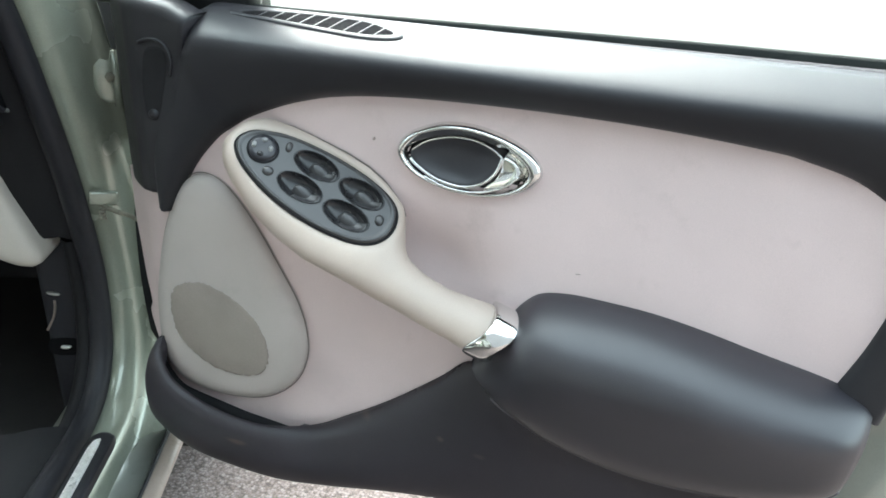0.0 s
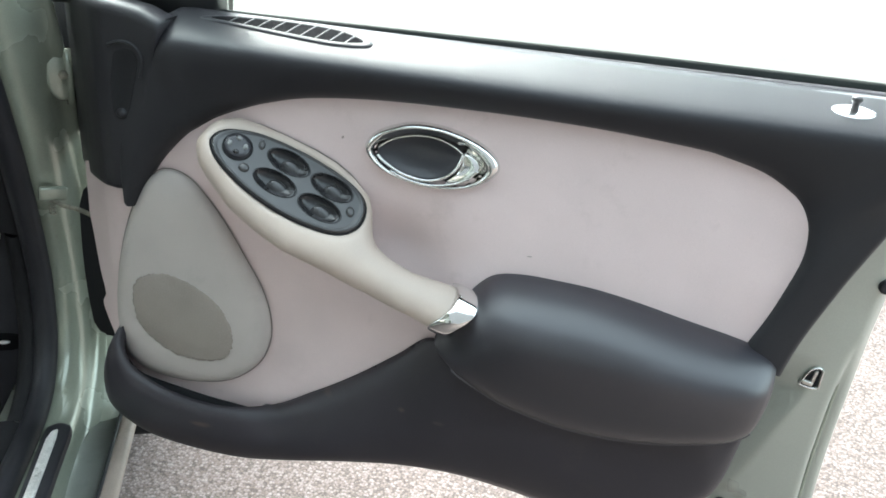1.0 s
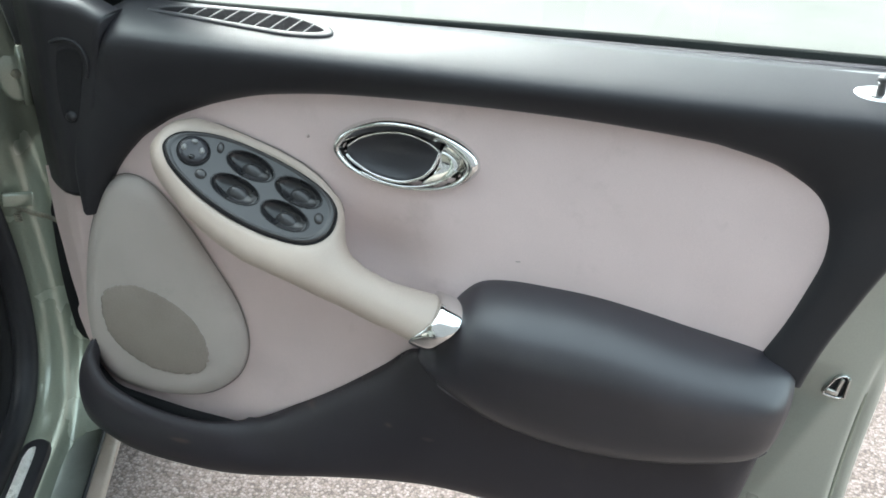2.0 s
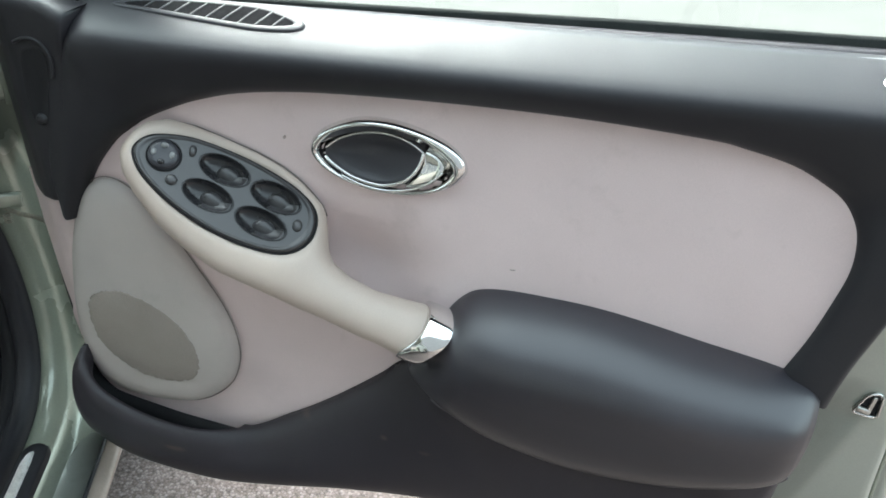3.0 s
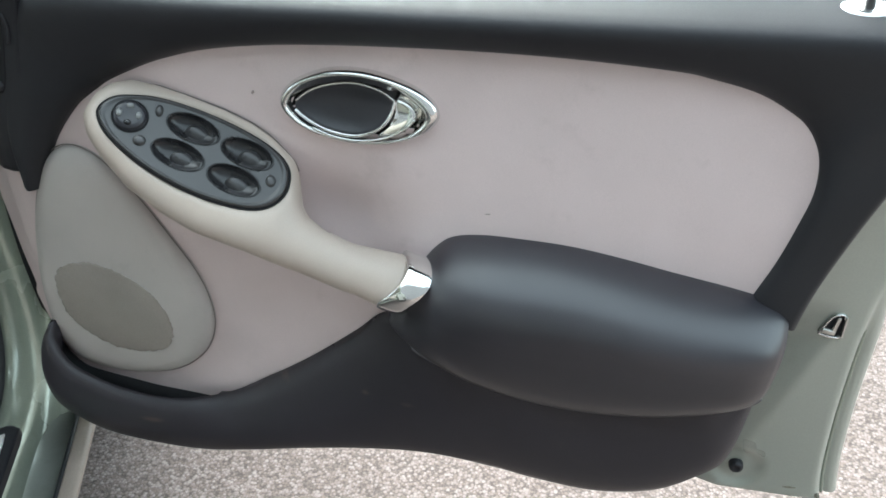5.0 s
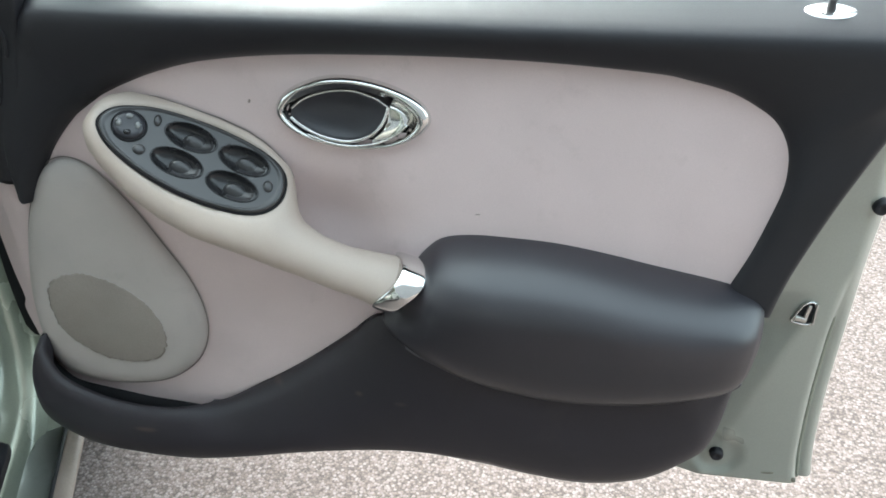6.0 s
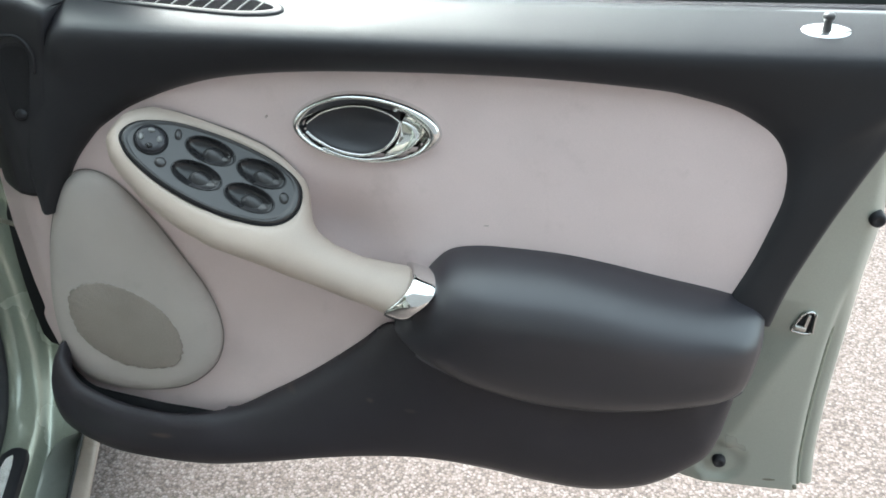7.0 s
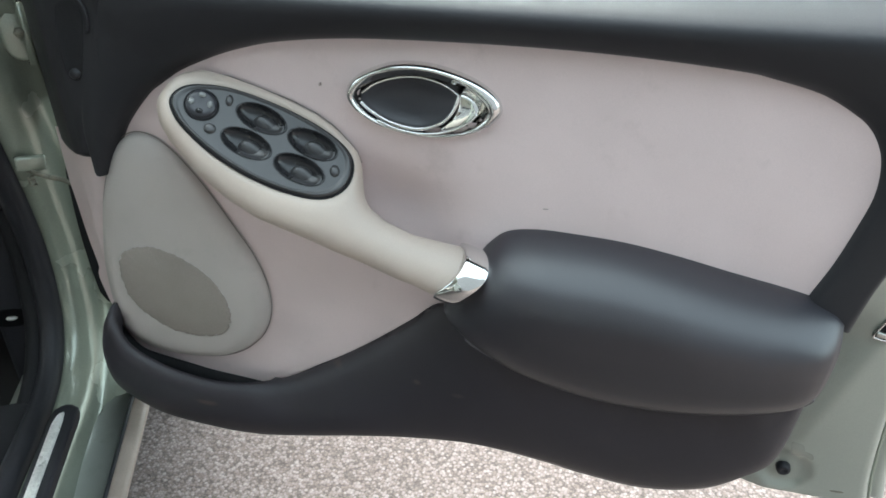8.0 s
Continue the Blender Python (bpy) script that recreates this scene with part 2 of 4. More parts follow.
def sheet(rows, close_rows=False, close_cols=False, caps=False):
    """A bmesh of quads over rows of points."""
    bm = bmesh.new()
    grid = [[bm.verts.new(Vector(p)) for p in row] for row in rows]
    nr, nc = len(grid), len(grid[0])
    for i in range(nr if close_rows else nr - 1):
        for j in range(nc if close_cols else nc - 1):
            a, b, c, d = grid[i][j], grid[i][(j + 1) % nc], grid[(i + 1) % nr][(j + 1) % nc], grid[(i + 1) % nr][j]
            if len({a, b, c, d}) == 4:
                bm.faces.new((a, b, c, d))
    if caps and close_cols:
        bm.faces.new(grid[0])
        bm.faces.new(list(reversed(grid[-1])))
    bmesh.ops.remove_doubles(bm, verts=bm.verts, dist=1e-6)
    bmesh.ops.recalc_face_normals(bm, faces=bm.faces)
    return bm


def part(name, bm, mat, parent, label="", smooth=True):
    """Links a bmesh, given in world metres, as one mesh object under a thing or a part."""
    me = bpy.data.meshes.new(name)
    bm.to_mesh(me)
    bm.free()
    me.polygons.foreach_set("use_smooth", [smooth] * len(me.polygons))
    me.materials.append(mat)
    ob = new(name, me)
    if parent is not None:
        ob.parent = parent
        if parent.type == "EMPTY":
            ob.matrix_parent_inverse = Matrix.Translation(parent.location).inverted()
    return tagged(ob, label=label)


def thing(name, base, label, category, group="", kind=""):
    ob = new(name)
    ob.location = base
    ob.empty_display_size = 0.1
    return tagged(ob, label, category, group, kind)


def tube(path, radius, sides=10, closed=False, flat=1.0):
    """A round or flattened bar along a 3D path. radius: a number or one a point."""
    p = [Vector(q) for q in path]
    n = len(p)
    rows, up = [], Vector((0.0, -1.0, 0.0))
    for i, q in enumerate(p):
        ahead = (p[(i + 1) % n] - p[i - 1]) if closed else (p[min(i + 1, n - 1)] - p[max(i - 1, 0)])
        ahead.normalize()
        side = ahead.cross(up)
        if side.length < 1e-3:
            side = ahead.cross(Vector((0, 0, 1)))
        side.normalize()
        over = side.cross(ahead).normalized()
        r = radius[i] if isinstance(radius, (list, tuple)) else radius
        rows.append([q + r * (math.cos(2 * math.pi * k / sides) * side + flat * math.sin(2 * math.pi * k / sides) * over) for k in range(sides)])
    return sheet(rows, close_rows=closed, close_cols=True, caps=not closed)


def dome(outline, centre, profile, to_world):
    """Rings of an outline drawn in to its centre: profile rows of (scale, height). to_world(a, b, height) gives the place."""
    rows = []
    for s, h in profile:
        rows.append([to_world(centre[0] + s * (q[0] - centre[0]), centre[1] + s * (q[1] - centre[1]), h) for q in outline])
    bm = sheet(rows, close_cols=True)
    return bm


def on_door(a, b, h):
    return Vector((a, -h, b))


def oval(a0, b0, ra, rb, turn=0.0, n=40):
    c, s = math.cos(turn), math.sin(turn)
    return [(a0 + ra * math.cos(2 * math.pi * k / n) * c - rb * math.sin(2 * math.pi * k / n) * s, b0 + ra * math.cos(2 * math.pi * k / n) * s + rb * math.sin(2 * math.pi * k / n) * c) for k in range(n)]


def fan(stations, profiles, fractions, steps, back=None, crown=None):
    """Ribs from an upper to a lower line of (x, z). stations: (ux, uz, lx, lz, weights of the depth profiles ...).
    Each profile is rows of (fraction, depth towards the viewer); back: how far both ends turn back;
    crown: the length that the second profile's top part keeps at every rib."""
    rows = []
    for q in curve_through(stations, steps):
        q = np.array(q)
        u, l, w = q[:2], q[2:4], np.clip(q[4:], 0, 1)
        w = w / w.sum()
        rib = []
        for f in fractions:
            depth = sum(k * np.interp(f, [a for a, _ in pr], [b for _, b in pr]) for k, pr in zip(w, profiles))
            at = f
            if crown and l[1] - u[1] > crown:
                at += w[1] * (float(np.interp(f, [0, 0.56, 1], [0, 1 - crown / (l[1] - u[1]), 1])) - f)
            x, z = u + (l - u) * at
            rib.append(Vector((x, -depth, z)))
        if back:
            d = (l - u) / max(np.linalg.norm(l - u), 1e-6) * 0.004
            if back[0] is not None:
                rib.insert(0, Vector((u[0] + d[0], -back[0], u[1] + d[1])))
            if back[1] is not None:
                rib.append(Vector((l[0] - d[0], -back[1], l[1] - d[1])))
        rows.append(rib)
    return sheet(rows)


def box(x0, x1, y0, y1, z0, z1, bevel=0.0, segments=2):
    bm = bmesh.new()
    bmesh.ops.create_cube(bm, size=1.0)
    for v in bm.verts:
        v.co = Vector(((x0 + x1) / 2 + v.co.x * (x1 - x0), (y0 + y1) / 2 + v.co.y * (y1 - y0), (z0 + z1) / 2 + v.co.z * (z1 - z0)))
    if bevel:
        bmesh.ops.bevel(bm, geom=list(bm.edges), offset=bevel, segments=segments, affect="EDGES", profile=0.6)
    return bm


def moved(bm, m):
    bm.transform(m)
    return bm


# ---- ground ----
def build_ground():
    rows = []
    span = [-400, -60, -12, -4, -2, -1, 0, 1, 2, 3, 5, 8, 14, 60, 400]
    for y in span:
        rows.append([Vector((x, y, 0.0)) for x in span])
    g = part("ground", sheet(rows), GRAVEL, None, "worn pale chip-sealed tarmac yard")
    return tagged(g, "worn pale chip-sealed tarmac yard", "ground", kind="structure")


build_ground()


def build_far_yard():
    bm = sheet([[Vector((x, y, z)) for x in (-300.0, -8.0, 0.0, 8.0, 300.0)] for y, z in ((3.3, -0.02), (3.3, 0.006), (3.312, 0.012), (12.0, 0.012), (300.0, 0.012))])
    g = part("pavement", bm, CONCRETE, None, "sunlit pale concrete paving", smooth=False)
    tagged(g, "bright pale greenish-white concrete paving beyond the tarmac", "pavement", kind="structure")


build_far_yard()


def build_shade_wall():
    """A plain unseen wall behind the car, added to block low front light."""
    w = part("shade_wall", box(-9.0, 9.0, -3.9, -3.6, 0.0, 4.7, 0.02), BRICK, None, "plain dark wall added out of view", smooth=False)
    tagged(w, "plain dark grey wall added out of view to cut front light", "wall", kind="structure")


build_shade_wall()

# ---- the car and its open door ----
car = thing("car", (-0.3, -0.1, 0.0), "pale green car with its beige and black trimmed door open", "car")
door = car


def build_shell():
    """The pressed inner skin of the door, its rear shut face and its outer skin."""
    edge = curve_through([(0.374, 0.627), (0.42, 0.621), (0.495, 0.6175), (0.57, 0.6175), (0.64, 0.6195), (0.70, 0.622), (0.76, 0.625), (0.80, 0.6225), (0.84, 0.6225), (0.88, 0.626), (0.92, 0.630), (0.965, 0.630)], 12)
    rows = []
    for z, xr in edge:
        row = [Vector((-0.40, 0.105, z)), Vector((-0.415, 0.09, z)), Vector((-0.405, 0.06, z)), Vector((-0.36, 0.045, z)), Vector((0.10, 0.034, z)), Vector((0.38, 0.034, z))]
        steps = [(0.185 - 0.005 * k, 0.0) for k in range(32)] + [(0.026, 0.002), (0.023, 0.008), (0.0205, 0.0155), (0.018, 0.0165), (0.014, 0.0150), (0.008, 0.0150), (0.004, 0.0175), (0.001, 0.022), (0.0, 0.029)]
        beaded = min(max((0.69 - z) / 0.09, 0.0), 1.0)
        for dx, sink in steps:
            x = xr - dx
            plain = 0.029 * max(0.0, 1 - dx / 0.024) ** 2.2
            sink = sink * beaded + plain * (1 - beaded)
            crease = x - (0.560 - 0.33 * max(0.60 - z, 0) + 0.4 * max(z - 0.60, 0))
            plane = 0.013 * min(max(-crease / 0.040, 0.0), 1.0) * min(1.0, max(0.0, 1 - (z - 0.61) / 0.05))
            boss = math.hypot(x - 0.503, z - 0.409)
            dent = 0.006 * min(max((0.034 - boss) / 0.012, 0), 1)
            row.append(Vector((x, 0.0345 + sink + (plane + dent) * (dx > 0.027), z)))
        skin = 0.088 + 0.05 * min(max((0.86 - z) / 0.3, 0), 1)
        row += [Vector((xr - 0.004, 0.074, z)), Vector((xr - 0.02, skin - 0.006, z)), Vector((0.1, skin + 0.008, z))]
        rows.append(row)
    bm = sheet(rows, close_cols=True, caps=True)
    skin = part("door_shell", bm, PAINT, door, "pale green painted pressed steel")
    # thin darker line just inside the rear hem, lower part only
    hem = [Vector((xr - 0.0195, 0.0488, z)) for z, xr in edge if z < 0.63]
    part("hem_line", tube(hem, 0.0022, 6), PAINT_DIRTY_SHADE, skin, "darker line along the hem")
    for x, z, a, b, turn in ((0.567, 0.3885, 0.0085, 0.0016, 0.05), (0.600, 0.3800, 0.0030, 0.0040, 0.3)):
        lay = lambda p, q, h: Vector((p, 0.0345 - h, q))
        part("rust_mark", dome(oval(x, z, a, b, turn, 14), (x, z), [(1.0, -0.001), (0.9, 0.0005), (0.0, 0.0006)], lay), SEALER, skin)
    return skin


shell = build_shell()

UPPER_INNER = [(-0.304, 0.73), (-0.273, 0.788), (-0.238, 0.829), (-0.216, 0.846), (-0.207, 0.852), (-0.193, 0.861), (-0.165, 0.874), (-0.125, 0.889), (-0.072, 0.902), (0.013, 0.911), (0.14, 0.915), (0.258, 0.914), (0.365, 0.9075), (0.4, 0.902), (0.44, 0.8915), (0.47, 0.875), (0.484, 0.863), (0.494, 0.848), (0.5, 0.834), (0.503, 0.815), (0.5025, 0.795), (0.4965, 0.768), (0.484, 0.722), (0.467, 0.676)]
UPPER_OUTER = [(-0.317, 0.738), (-0.318, 0.8), (-0.300, 0.885), (-0.283, 0.953), (-0.258, 0.975), (-0.238, 0.982), (-0.185, 0.982), (-0.135, 0.982), (-0.07, 0.982), (0.013, 0.982), (0.14, 0.982), (0.265, 0.982), (0.395, 0.982), (0.46, 0.982), (0.53, 0.982), (0.60, 0.982), (0.640, 0.982), (0.646, 0.962), (0.614, 0.910), (0.590, 0.862), (0.570, 0.815), (0.552, 0.768), (0.530, 0.700), (0.519, 0.648)]


def stations(inner, outer, *blends):
    """Joins the two edges of a moulding, station by station, with the share that each cross-section has there."""
    return [(*p, *q, *(float(np.interp(k, at, share)) for at, share in blends)) for k, (p, q) in enumerate(zip(inner, outer))]


UPPER = stations(UPPER_INNER, UPPER_OUTER, ([0, 1, 2, 3, 4, 5, 6, 7, 23], [1, 1, 1, 0.8, 0.1, 0, 0, 0, 0]), ([0, 1, 2, 3, 4, 5, 6, 7, 15, 16, 17, 18, 19, 20, 23], [0, 0, 0, 0.2, 0.9, 1, 1, 1, 1, 1, 0.8, 0.25, 0.02, 0, 0]), ([0, 15, 16, 17, 18, 19, 20, 23], [0, 0, 0, 0.2, 0.75, 0.98, 1, 1]))
SIDE = [(0, -0.003), (0.05, 0.007), (0.12, 0.013), (0.22, 0.0175), (0.36, 0.0212), (0.5, 0.0222), (0.7, 0.0206), (0.85, 0.0194), (0.95, 0.0172), (1, 0.0150)]
ROLL = [(0, -0.003), (0.05, 0.007), (0.12, 0.014), (0.22, 0.020), (0.36, 0.026), (0.48, 0.0295), (0.56, 0.0295), (0.62, 0.0275), (0.67, 0.0235), (0.72, 0.0175), (0.79, 0.007), (0.86, -0.005), (0.93, -0.018), (1, -0.034)]
REAR = [(0, -0.003), (0.06, 0.006), (0.14, 0.010), (0.3, 0.0115), (0.6, 0.0115), (0.86, 0.0105), (0.95, 0.006), (1, -0.002)]
FR = [0, 0.03, 0.07, 0.12, 0.18, 0.26, 0.36, 0.45, 0.53, 0.6, 0.66, 0.72, 0.78, 0.83, 0.88, 0.92, 0.96, 1.0]


def build_upper_trim():
    bm = fan(UPPER, [SIDE, ROLL, REAR], FR, 7, back=(-0.008, -0.040), crown=0.033)
    return part("upper_trim", bm, BLACK, door, "black soft-touch upper trim with a rolled top")


def insert_left(z):
    zs = [0.40, 0.44, 0.455, 0.49, 0.51, 0.53, 0.54, 0.556, 0.566, 0.59, 0.641, 0.674, 0.755, 0.80, 0.95]
    xs = [-0.25, -0.31, -0.335, -0.372, -0.390, -0.405, -0.406, -0.395, -0.396, -0.403, -0.411, -0.418, -0.412, -0.300, -0.20]
    return float(np.interp(z, zs, xs))


def scoop(x, z):
    """The shallow hollow in the vinyl behind the grip."""
    return 0.018 * math.exp(-(((x - 0.038) / 0.066) ** 2 + ((z - 0.726) / 0.048) ** 2))


def build_insert():
    rows = []
    for i in range(111):
        z = 0.405 + (0.925 - 0.405) * i / 110
        xl, xr = insert_left(z), float(np.interp(z, [0.40, 0.60, 0.66, 0.70], [0.38, 0.42, 0.49, 0.53]))
        row = []
        for j in range(181):
            x = xl + (xr - xl) * (j / 180) ** 1.15
            bend = float(np.interp(-0.325 - x, [0, 0.02, 0.04, 0.06, 0.08, 0.1], [0, 0.003, 0.012, 0.026, 0.040, 0.055])) if z < 0.8 else 0.0
            swell = 0.0075 * math.sin(math.pi * min(max((z - 0.52) / 0.42, 0), 1)) * math.sin(math.pi * min(max((x - 0.02) / 0.55, 0), 1))
            row.append(Vector((x, 0.003 + bend - swell + scoop(x, z) + 0.0009 * noise.noise(Vector((x * 13, 1.7, z * 13))), z)))
        rows.append(row)
    bm = sheet(rows)
    cup = [f for f in bm.faces if ((f.calc_center_median().x - 0.077) / 0.068) ** 2 + ((f.calc_center_median().z - 0.8545) / 0.030) ** 2 < 1]
    bmesh.ops.delete(bm, geom=cup, context="FACES")
    panel = part("insert_panel", bm, VINYL, door, "pinkish beige vinyl insert, lightly stained")
    for x, z, a, b, out in ((0.2055, 0.7490, 0.0040, 0.0006, 0.0040), (-0.031, 0.862, 0.0013, 0.0018, 0.0035)):
        lay = lambda p, q, h: Vector((p, -h - out, q))
        part("scuff", dome(oval(x, z, a, b, 0.1, 12), (x, z), [(1.0, -0.003), (0.7, 0.0002), (0.0, 0.0003)], lay), SCUFF, panel)
    return panel


def build_pocket_shade():
    # black sheet before the vinyl, colouring in the pocket's inner shade
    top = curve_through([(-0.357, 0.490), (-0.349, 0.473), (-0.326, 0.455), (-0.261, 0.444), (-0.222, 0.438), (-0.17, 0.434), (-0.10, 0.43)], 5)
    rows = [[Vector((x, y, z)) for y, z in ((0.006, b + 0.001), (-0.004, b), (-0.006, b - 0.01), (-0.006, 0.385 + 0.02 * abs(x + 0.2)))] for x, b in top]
    return part("pocket_shade", sheet(rows), VOID, door, "black sheet for the shade inside the map pocket")


LOW_INNER = [(-0.339, 0.543), (-0.335, 0.535), (-0.327, 0.519), (-0.316, 0.498), (-0.297, 0.483), (-0.262, 0.468), (-0.217, 0.460), (-0.168, 0.459), (-0.116, 0.460), (-0.066, 0.485), (-0.008, 0.525), (0.052, 0.574), (0.097, 0.614), (0.15, 0.605), (0.24, 0.575), (0.33, 0.565), (0.42, 0.568), (0.452, 0.572), (0.476, 0.583), (0.490, 0.598)]
LOW_OUTER = [(-0.347, 0.540), (-0.360, 0.508), (-0.370, 0.465), (-0.366, 0.418), (-0.343, 0.392), (-0.300, 0.371), (-0.237, 0.363), (-0.161, 0.363), (-0.086, 0.376), (-0.006, 0.393), (0.071, 0.405), (0.145, 0.409), (0.217, 0.402), (0.271, 0.393), (0.342, 0.388), (0.41, 0.405), (0.459, 0.444), (0.4815, 0.478), (0.4935, 0.545), (0.501, 0.603)]
LOW = stations(LOW_INNER, LOW_OUTER, ([0, 1, 2, 3, 6, 7, 8, 9, 19], [0.5, 0.8, 0.95, 1, 1, 0.9, 0.3, 0, 0]), ([0, 6, 7, 8, 9, 11, 12, 13, 14, 19], [0, 0, 0.1, 0.7, 1, 1, 0.8, 0.1, 0, 0]), ([0, 11, 12, 13, 14, 19], [0, 0, 0.2, 0.9, 1, 1]), ([0, 1, 2, 3, 16, 17, 18, 19], [0.5, 0.2, 0.05, 0, 0, 0.1, 0.4, 0.8]))
LIP = [(0, 0.036), (0.03, 0.044), (0.09, 0.049), (0.2, 0.051), (0.5, 0.050), (0.75, 0.042), (0.9, 0.034), (1, 0.016)]
MID = [(0, -0.002), (0.03, 0.008), (0.09, 0.018), (0.2, 0.028), (0.5, 0.038), (0.75, 0.037), (0.9, 0.031), (1, 0.016)]
TIP = [(0, -0.02), (0.5, -0.005), (1, -0.02)]
UNDER = [(0, 0.0432), (0.06, 0.0434), (0.2, 0.0432), (0.5, 0.042), (0.75, 0.038), (0.9, 0.030), (1, 0.016)]


def build_lower_trim():
    """The long black lower moulding, rubbed pale in a few places."""
    bm = fan(LOW, [LIP, MID, UNDER, TIP], [0, 0.015, 0.03, 0.06, 0.1, 0.16, 0.25, 0.38, 0.5, 0.62, 0.74, 0.83, 0.9, 0.95, 0.98, 1], 6, back=(0.006, -0.032))
    bm.verts.ensure_lookup_table()
    ribs = curve_through(LOW, 6)
    each = len(bm.verts) // len(ribs)
    for k, q in enumerate(ribs):
        # the map pocket stays open: its front wall goes down behind the lip
        if q[4] > 0.6 and q[0] > -0.335:
            bm.verts[k * each].co = Vector((q[0], -0.030, q[1] - 0.045))
    return part("lower_trim", bm, LOWER, door, "black lower trim with an open map pocket, scuffed")


ARM_INNER = [(0.108, 0.650), (0.115, 0.659), (0.131, 0.676), (0.148, 0.700), (0.168, 0.717), (0.2, 0.724), (0.24, 0.7245), (0.29, 0.7215), (0.347, 0.712), (0.406, 0.699), (0.452, 0.6895), (0.482, 0.6815), (0.500, 0.6735), (0.509, 0.665), (0.5105, 0.664)]
ARM_OUTER = [(0.107, 0.640), (0.108, 0.628), (0.117, 0.613), (0.137, 0.594), (0.165, 0.578), (0.203, 0.561), (0.269, 0.546), (0.333, 0.543), (0.390, 0.549), (0.435, 0.560), (0.463, 0.5695), (0.478, 0.577), (0.487, 0.584), (0.4915, 0.590), (0.493, 0.592)]
ARM_AT = [0, 1, 2, 3, 4, 5, 6, 8, 9, 10, 11, 12, 13, 14]
ARM = stations(ARM_INNER, ARM_OUTER, (ARM_AT, [0, 0.08, 0.22, 0.53, 0.83, 0.96, 1, 1, 0.92, 0.80, 0.66, 0.50, 0.36, 0]), (ARM_AT, [1, 0.92, 0.78, 0.47, 0.17, 0.04, 0, 0, 0.08, 0.20, 0.34, 0.50, 0.64, 0]), ([0, 13, 14], [0, 0, 1]))
PAD = [(0, 0.003), (0.015, 0.016), (0.04, 0.031), (0.08, 0.0450), (0.12, 0.0560), (0.17, 0.0662), (0.22, 0.0735), (0.27, 0.0785), (0.32, 0.0812), (0.38, 0.0820), (0.46, 0.0818), (0.60, 0.0790), (0.75, 0.0748), (0.88, 0.0672), (0.95, 0.0590), (1, 0.0468)]
PAD_END = [(0, -0.004), (0.1, 0.006), (0.25, 0.015), (0.45, 0.025), (0.7, 0.035), (1, 0.0435)]


PAD_CLOSE = [(0, -0.010), (1, -0.004)]


def build_armrest():
    fr = [0, 0.015, 0.03, 0.05, 0.08, 0.11, 0.14, 0.17, 0.2, 0.24, 0.28, 0.33, 0.38, 0.42, 0.46, 0.49, 0.52, 0.55, 0.6, 0.7, 0.8, 0.9, 0.95, 0.98, 1]
    bm = fan(ARM, [PAD, PAD_END, PAD_CLOSE], fr, 6, back=(-0.012, 0.02))
    pad = part("armrest", bm, LEATHER, door, "black leather armrest pad with a seamed lower edge")
    seam = [Vector((q[2], -0.0452 if q[2] > 0.13 else -0.036, q[3] - 0.0008)) for q in curve_through(ARM[1:-1], 6)]
    part("seam", tube(seam, 0.0020, 8), SEAM, pad)
    return pad


build_upper_trim()
build_insert()
build_pocket_shade()
build_lower_trim()
build_armrest()


# ---- speaker cover ----
SPEAKER = [(-0.257, 0.784), (-0.279, 0.776), (-0.300, 0.752), (-0.322, 0.703), (-0.338, 0.652), (-0.353, 0.580), (-0.353, 0.520), (-0.330, 0.480), (-0.288, 0.466), (-0.238, 0.467), (-0.187, 0.481), (-0.146, 0.515), (-0.127, 0.556), (-0.126, 0.596), (-0.137, 0.636), (-0.159, 0.677), (-0.186, 0.723), (-0.214, 0.760), (-0.235, 0.778)]
PATCH = [(-0.313, 0.614), (-0.292, 0.635), (-0.257, 0.642), (-0.215, 0.628), (-0.186, 0.602), (-0.173, 0.566), (-0.185, 0.528), (-0.230, 0.516), (-0.275, 0.526), (-0.311, 0.562)]


def on_speaker(a, b, h):
    """The cover follows the vinyl where it rolls back to the hinge."""
    return Vector((a, 0.8 * float(np.interp(-0.325 - a, [0, 0.02, 0.04], [0, 0.003, 0.012])) - h, b))


def build_speaker():
    line = curve_through(SPEAKER, 4, closed=True)
    bm = dome(line, (-0.225, 0.62), [(1.0, -0.012), (1.0, 0.0020), (0.993, 0.0050), (0.975, 0.0085), (0.94, 0.0120), (0.88, 0.0150), (0.8, 0.0170), (0.5, 0.0192), (0.2, 0.020), (0.0, 0.020)], on_speaker)
    cover = part("speaker_cover", bm, COVER, door, "grey-beige teardrop speaker cover")
    # thin dark tube that draws the gap's shade round the cover
    part("cover_gap", tube([on_speaker(x, z, 0.0012) for x, z in curve_through([(-0.225 + 1.010 * (x + 0.225), 0.62 + 1.012 * (z - 0.62)) for x, z in SPEAKER], 4, closed=True)], 0.0007, 6, closed=True), GAP, cover, "dark line for the shaded gap round the cover")
    ragged = []
    for i, (x, z) in enumerate(curve_through(PATCH, 16, closed=True)):
        k = 1 + 0.030 * noise.noise(Vector((i * 0.45, 3.1, 0))) + 0.022 * noise.noise(Vector((i * 1.7, 7.7, 0))) + 0.012 * (i % 5 in (0, 1)) * (noise.noise(Vector((i * 0.2, 1.3, 0))) > 0)
        ragged.append((-0.243 + k * (x + 0.243), 0.578 + k * (z - 0.578)))
    part("grille_mesh", dome(ragged, (-0.243, 0.578), [(1.0, 0.015), (1.0, 0.0198), (0.97, 0.0208), (0.5, 0.0215), (0.0, 0.0215)], on_speaker), MESH, cover, "darker perforated speaker mesh")
    return cover


build_speaker()

